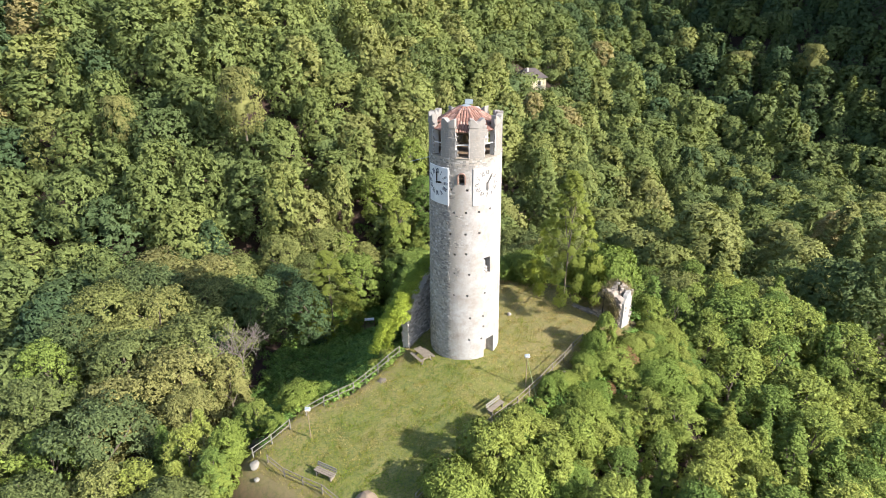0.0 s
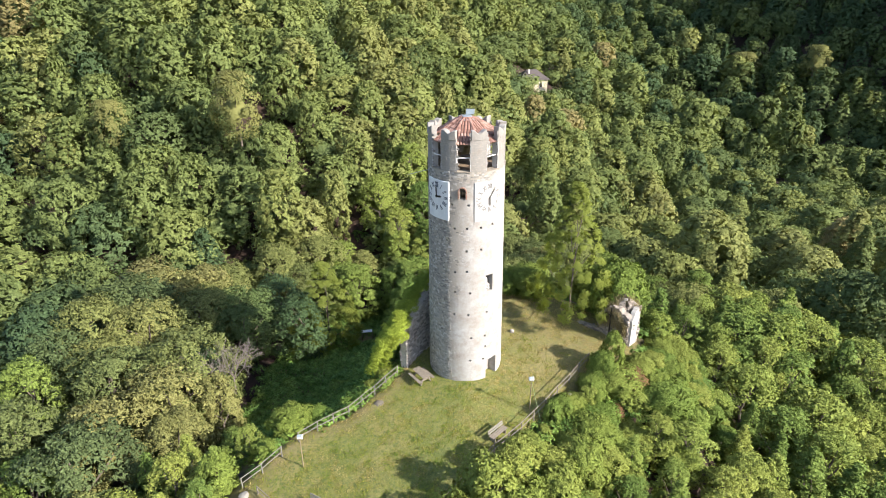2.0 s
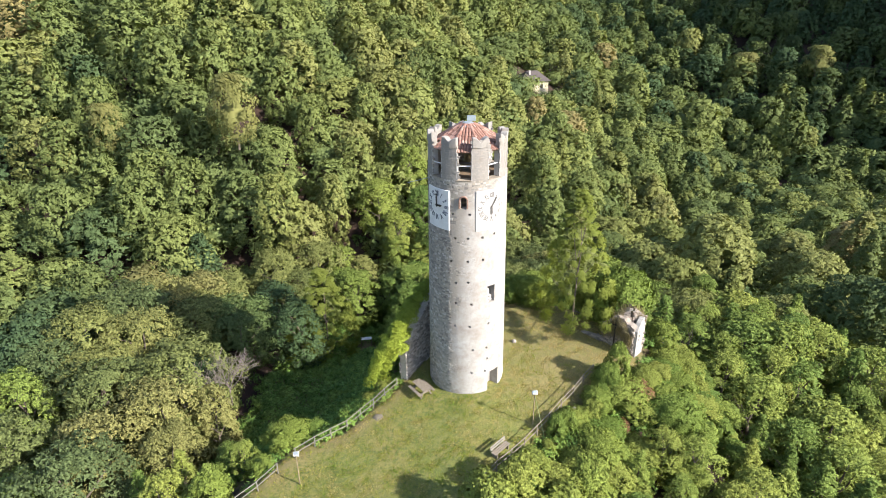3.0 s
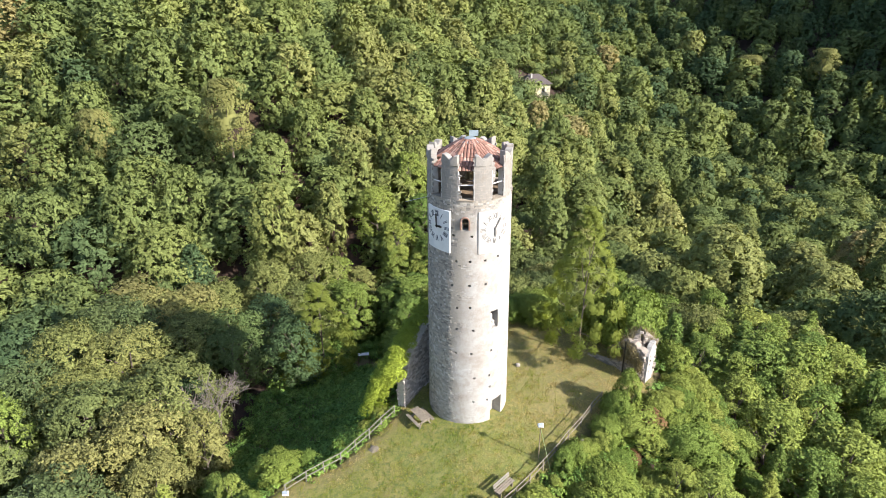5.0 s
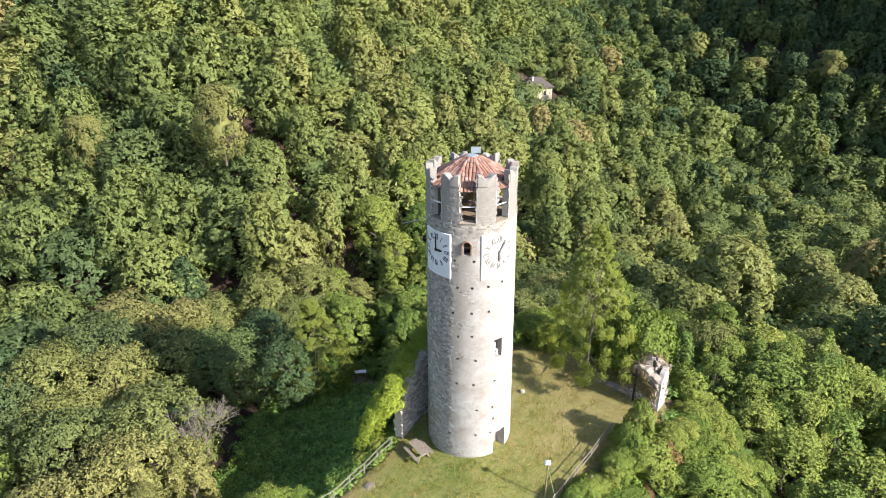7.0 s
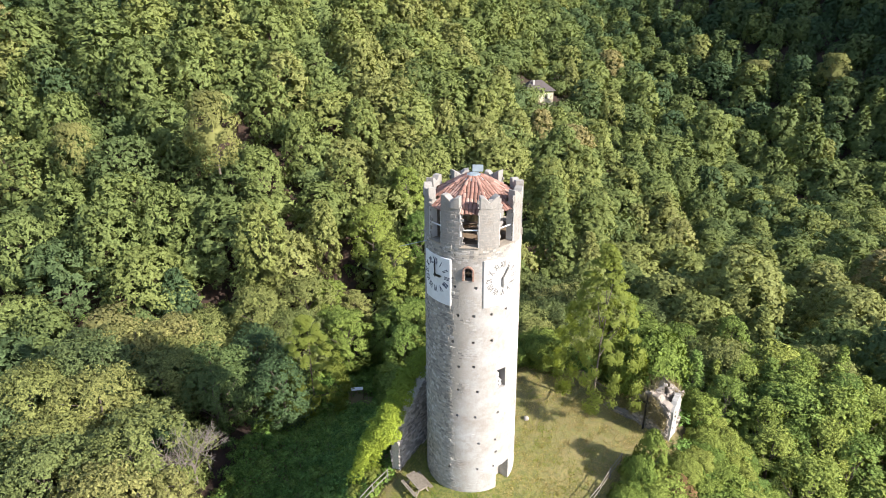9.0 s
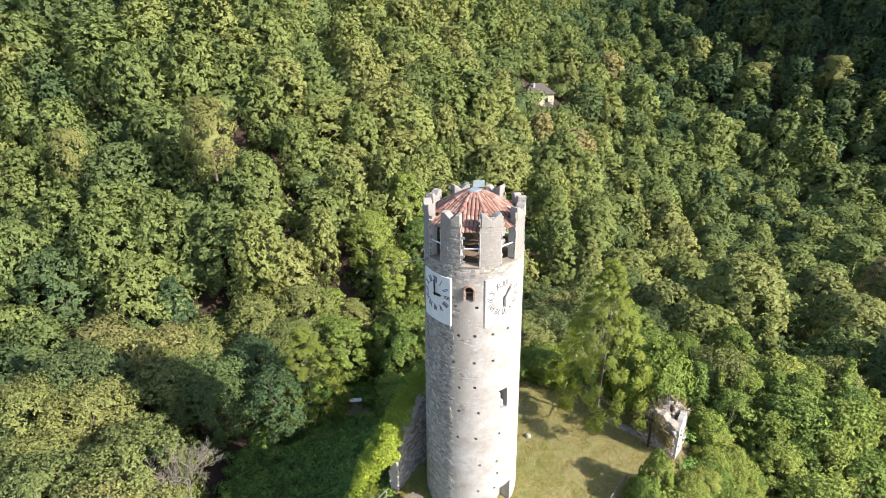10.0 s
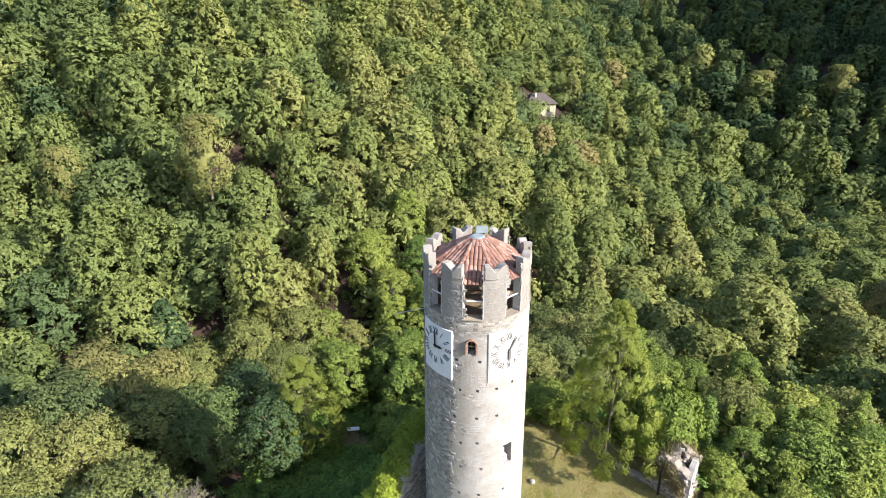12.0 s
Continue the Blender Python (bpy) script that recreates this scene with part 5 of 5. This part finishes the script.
# ivy on the curtain wall
def ivy():
    rng = np.random.default_rng(91)
    cs, rs = [], []
    for u in np.linspace(0, 1, 13):
        p = np.array([-6.0, -1.25]) * (1 - u) + np.array([-4.2, 3.8]) * u
        top = 3.7 + 1.9 * min(1, u / 0.3) + 1.7 * u
        for k in range(7):
            q = p + np.array([-0.93, 0.25]) * (-0.30 + 0.58 * k) + rng.normal(0, 0.12, 2)
            cs.append((q[0], q[1], top - 0.35 - 0.16 * k * k - 0.3 * k + rng.normal(0, 0.15)))
            rs.append(rng.uniform(0.6, 0.9))
    for k in range(9):
        for j in range(4):
            cs.append((-5.9 - 0.30 * k + 0.1 * j, -2.3 + 0.55 * j - 0.06 * k + rng.normal(0, 0.1), 4.3 + 0.35 * j - 0.06 * k - 0.05 * k * k + rng.normal(0, 0.12)))
            rs.append(rng.uniform(0.5, 0.7))
    cs, rs = np.array(cs), np.array(rs)
    v, f, n = leaf_cloud(rng, cs, rs, 34000, 0.10, 0.7, 0.9)
    t = thing("ivy", (0, 0, 0), 0, "bright green ivy spilling over the ruined wall", "ivy")
    part_mesh("foliage", leafy_mesh("foliage", v, f, mat_leaf("ivy_leaf", [(0.0, (0.24, 0.31, 0.040)), (1.0, (0.29, 0.35, 0.050))], through_light=0.25, leaf=0.10), n), None, t)
    bm = bmesh.new()
    rod(bm, (-5.9, -0.9, -0.6), (-5.6, -0.4, 2.4), 0.06, 0.03, 6)
    part("stem", bm, BARK, t)


ivy()


def ground_cover():
    """Ferns, nettles and brambles in low mounds on the banks."""
    rng = np.random.default_rng(95)
    mounds = [make_crown(400 + k, 0.85, 1.0, 0.0, 16, 200, 0.125, "cone" if k % 2 else "round", up=0.6, solid=False, hollow=0.4)[:3] for k in range(5)]
    step = 0.95
    X, Y = np.meshgrid(np.arange(-62, 44, step), np.arange(-28, 58, step))
    x, y = X.ravel() + rng.uniform(-0.45, 0.45, X.size), Y.ravel() + rng.uniform(-0.45, 0.45, X.size)
    d = lawn_distance(x, y)
    bank = (x < -3) & (x > -25) & (y > -11) & (y < 34)
    verge = (d < 6) & (x > -1)
    ok = (d > 0.45) & in_view(x, y, 3) & (bank | verge | (rng.random(x.size) < 0.08)) & (np.hypot(x + 15.4, y + 15.3) > 1.5) & (np.hypot(x - 14.3, y - 4.6) > 2.2) & (np.hypot(x + 15.0, y - 23.0) > 2.0)
    vs, fs, ns, ts, count = [], [], [], [], 0
    for px, py, pd in zip(x[ok], y[ok], d[ok]):
        v, f, n = mounds[int(rng.integers(5))]
        a, w = rng.uniform(0, 6.28), rng.uniform(0.75, 1.35)
        h = rng.uniform(0.6, 1.5) * min(1.0, 0.3 + 0.35 * pd)
        c, sn = math.cos(a), math.sin(a)
        vs.append(np.stack([(v[:, 0] * c - v[:, 1] * sn) * w + px, (v[:, 0] * sn + v[:, 1] * c) * w + py, v[:, 2] * h + float(ground_z(px, py)) - 0.1], -1))
        ns.append(np.stack([n[:, 0] * c - n[:, 1] * sn, n[:, 0] * sn + n[:, 1] * c, n[:, 2]], -1))
        fs.append(f + count)
        ts.append(np.full(len(v), rng.uniform(0, 1)))
        count += len(v)
    mat = mat_leaf("nettle_leaf", [(0.0, (0.12, 0.205, 0.050)), (0.6, (0.17, 0.275, 0.060)), (1.0, (0.23, 0.31, 0.068))], "tint", spread=0.7, leaf=0.11)
    me = leafy_mesh("undergrowth", np.concatenate(vs), np.concatenate(fs), mat, np.concatenate(ns), {"tint": np.concatenate(ts)})
    tagged(new("undergrowth", me), "ferns, nettles and brambles covering the steep banks", "undergrowth", kind="stuff")


def grass():
    rng = np.random.default_rng(96)
    n = 300000
    x, y = rng.uniform(-16.5, 15, n), rng.uniform(-23, 11.5, n)
    ok = (lawn_distance(x, y) < 0.4) & (np.hypot(x - AX, y - AY) > 3.25)
    x, y = x[ok], y[ok]
    p = np.stack([x, y, ground_z(x, y) - 0.02], -1)
    a = rng.uniform(0, 6.28, len(x))
    side = np.stack([np.cos(a), np.sin(a), 0 * a], -1) * rng.uniform(0.012, 0.028, len(x))[:, None]
    tip = np.stack([rng.normal(0.04, 0.07, len(x)), rng.normal(-0.03, 0.07, len(x)), rng.uniform(0.03, 0.11, len(x)) * (1 + 1.6 * (rng.random(len(x)) < 0.12))], -1)
    v = np.stack([p - side, p + side, p + tip], 1).reshape(-1, 3)
    stops = [(0.0, (0.14, 0.215, 0.020)), (0.45, (0.235, 0.265, 0.032)), (0.75, (0.32, 0.27, 0.062)), (1.0, (0.44, 0.35, 0.15))]
    gx, gy = np.meshgrid(np.arange(-18, 17, 0.2), np.arange(-24, 13, 0.2))
    field = np.array([0.8 * noise.noise(Vector((px * 0.2, py * 0.2, 3.0))) + 0.75 * noise.noise(Vector(((px + py) * 0.75, (py - px) * 0.22, 8.0))) + 0.8 * noise.noise(Vector((px * 2.1, py * 2.1, 1.0))) for px, py in zip(gx.ravel(), gy.ravel())]).reshape(gx.shape)
    dry = field[np.clip(((y + 24) / 0.2).astype(int), 0, gx.shape[0] - 1), np.clip(((x + 18) / 0.2).astype(int), 0, gx.shape[1] - 1)]
    tint = np.clip(0.42 + 0.85 * dry + 0.3 * np.clip(1 - np.abs(lawn_distance(x, y)) / 1.8, 0, 1) + 0.035 * (y + 6) * (y > -6) + 0.03 * np.clip(x, 0, 12) * (y > -5) + rng.normal(0, 0.2, len(x)), 0, 1)
    me = mesh_np("grass", v, np.arange(len(v)).reshape(-1, 3), mat_leaf("grass_blade", stops, "tint", 0.4), {"tint": np.repeat(tint, 3)})
    tagged(new("grass", me), "rough mown grass with dry yellow patches", "grass", kind="stuff")


ground_cover()
grass()

# ---- single trees that stand out ----
LEAF_YELLOW = mat_leaf("yellowing_leaf", [(0.0, (0.200, 0.205, 0.068)), (1.0, (0.235, 0.218, 0.082))])
YELLOWING, = add_kinds(181, LEAF_YELLOW, [(4.3, 10, 0.1, 46, 6400, 0.16, "round", 3)])
for x, y, top, h, wide in [(-44.2, 22.8, -2.5, 11, 1.15), (-40.0, 47.0, 19.5, 11, 0.8), (94.8, 204, 7, 12, 1.0), (113.3, 187.4, 11, 12, 0.9), (-62, 47, 15.0, 9, 0.8)]:
    place_tree(YELLOWING, x, y, top - h, h, x, "yellowing broadleaf tree standing out of the woods", wide)


def bare_tree(x, y, z, h, seed):
    """A dead shrub: forked bare branches."""
    rng = np.random.default_rng(seed)
    pieces = []

    def grow(p, d, length, r, depth):
        q = p + d * length
        pieces.append(tube_np(p, q, r, r * 0.65, 5))
        if depth:
            for _ in range(3):
                e = d + rng.normal(0, 0.5, 3) + np.array([0, 0, 0.12])
                grow(q, e / np.linalg.norm(e), length * rng.uniform(0.6, 0.85), r * 0.62, depth - 1)

    for _ in range(4):
        d = np.array([rng.normal(0, 0.4), rng.normal(0, 0.4), 1.0])
        grow(np.zeros(3), d / np.linalg.norm(d), h * 0.33, 0.09, 4)
    t = thing("dead_tree", (x, y, z), 0, "dead grey shrub with bare forked branches", "tree")
    part_mesh("bare_crown", mesh_np("bare_crown", *joined(pieces), mat_plain("dead_wood", (0.19, 0.16, 0.14), 0.2, 4)), None, t)


bare_tree(-24.3, 2.6, -7.0, 6.2, 5)
bare_tree(-27.0, 1.0, -7.2, 5.8, 8)


def dry_weeds():
    """Straw, dry stalks and creepers on the ruin."""
    rng = np.random.default_rng(201)
    n = 2600
    x, y = rng.uniform(12.9, 15.9, n), rng.uniform(4.4, 6.2, n)
    z = 3.5 + 0.9 * np.sin((x - 12.9) / 3.0 * np.pi) + rng.uniform(-0.1, 0.25, n)
    # withered creepers hanging down the front face
    k, u = 1500, rng.random(1500)
    x[:k], y[:k] = 12.6 + 2.1 * u - 0.31 - rng.uniform(0, 0.12, k), 5.3 - 2.05 * u - 0.33 - rng.uniform(0, 0.12, k)
    z[:k] = rng.uniform(0.6, 1.0, k) * (3.0 + 1.2 * np.sin(u * np.pi)) * rng.uniform(0.6, 1.0, k) ** 0.5
    p = np.stack([x, y, z], -1)
    a = rng.uniform(0, 6.28, n)
    side = np.stack([np.cos(a), np.sin(a), 0 * a], -1) * 0.03
    tip = np.stack([rng.normal(0, 0.2, n), rng.normal(0, 0.2, n), rng.uniform(0.05, 0.65, n)], -1)
    v = np.stack([p - side, p + side, p + tip], 1).reshape(-1, 3)
    me = mesh_np("weeds", v, np.arange(3 * n).reshape(-1, 3), mat_leaf("straw", [(0.0, (0.20, 0.17, 0.08)), (1.0, (0.34, 0.28, 0.17))], "tint"), {"tint": np.repeat(rng.random(n), 3)})
    tagged(new("weeds", me), "dry straw and weeds growing on the ruin", "weeds", kind="stuff")


dry_weeds()

# shrubs with red-brown dying leaves
LEAF_RUST = mat_leaf("rusty_leaf", [(0.0, (0.16, 0.085, 0.045)), (1.0, (0.21, 0.13, 0.06))])
v, f, n, c = make_crown(191, 1.3, 2.4, 0.1, 14, 2200, 0.09, "round", solid=False)
SHRUBS.append((leafy_mesh("foliage", v, f, LEAF_RUST, n), mesh_np("stems", *make_trunk(192, 2.0, 0.3, c, 0.04), BARK)))
for x, y, sc in ((14.3, -1.6, 0.9), (11.0, -5.6, 0.6), (12.9, -3.6, 0.5)):
    shrub(x, y, sc, 3, x, 1.3, "red-brown dying shrub on the sunny slope")
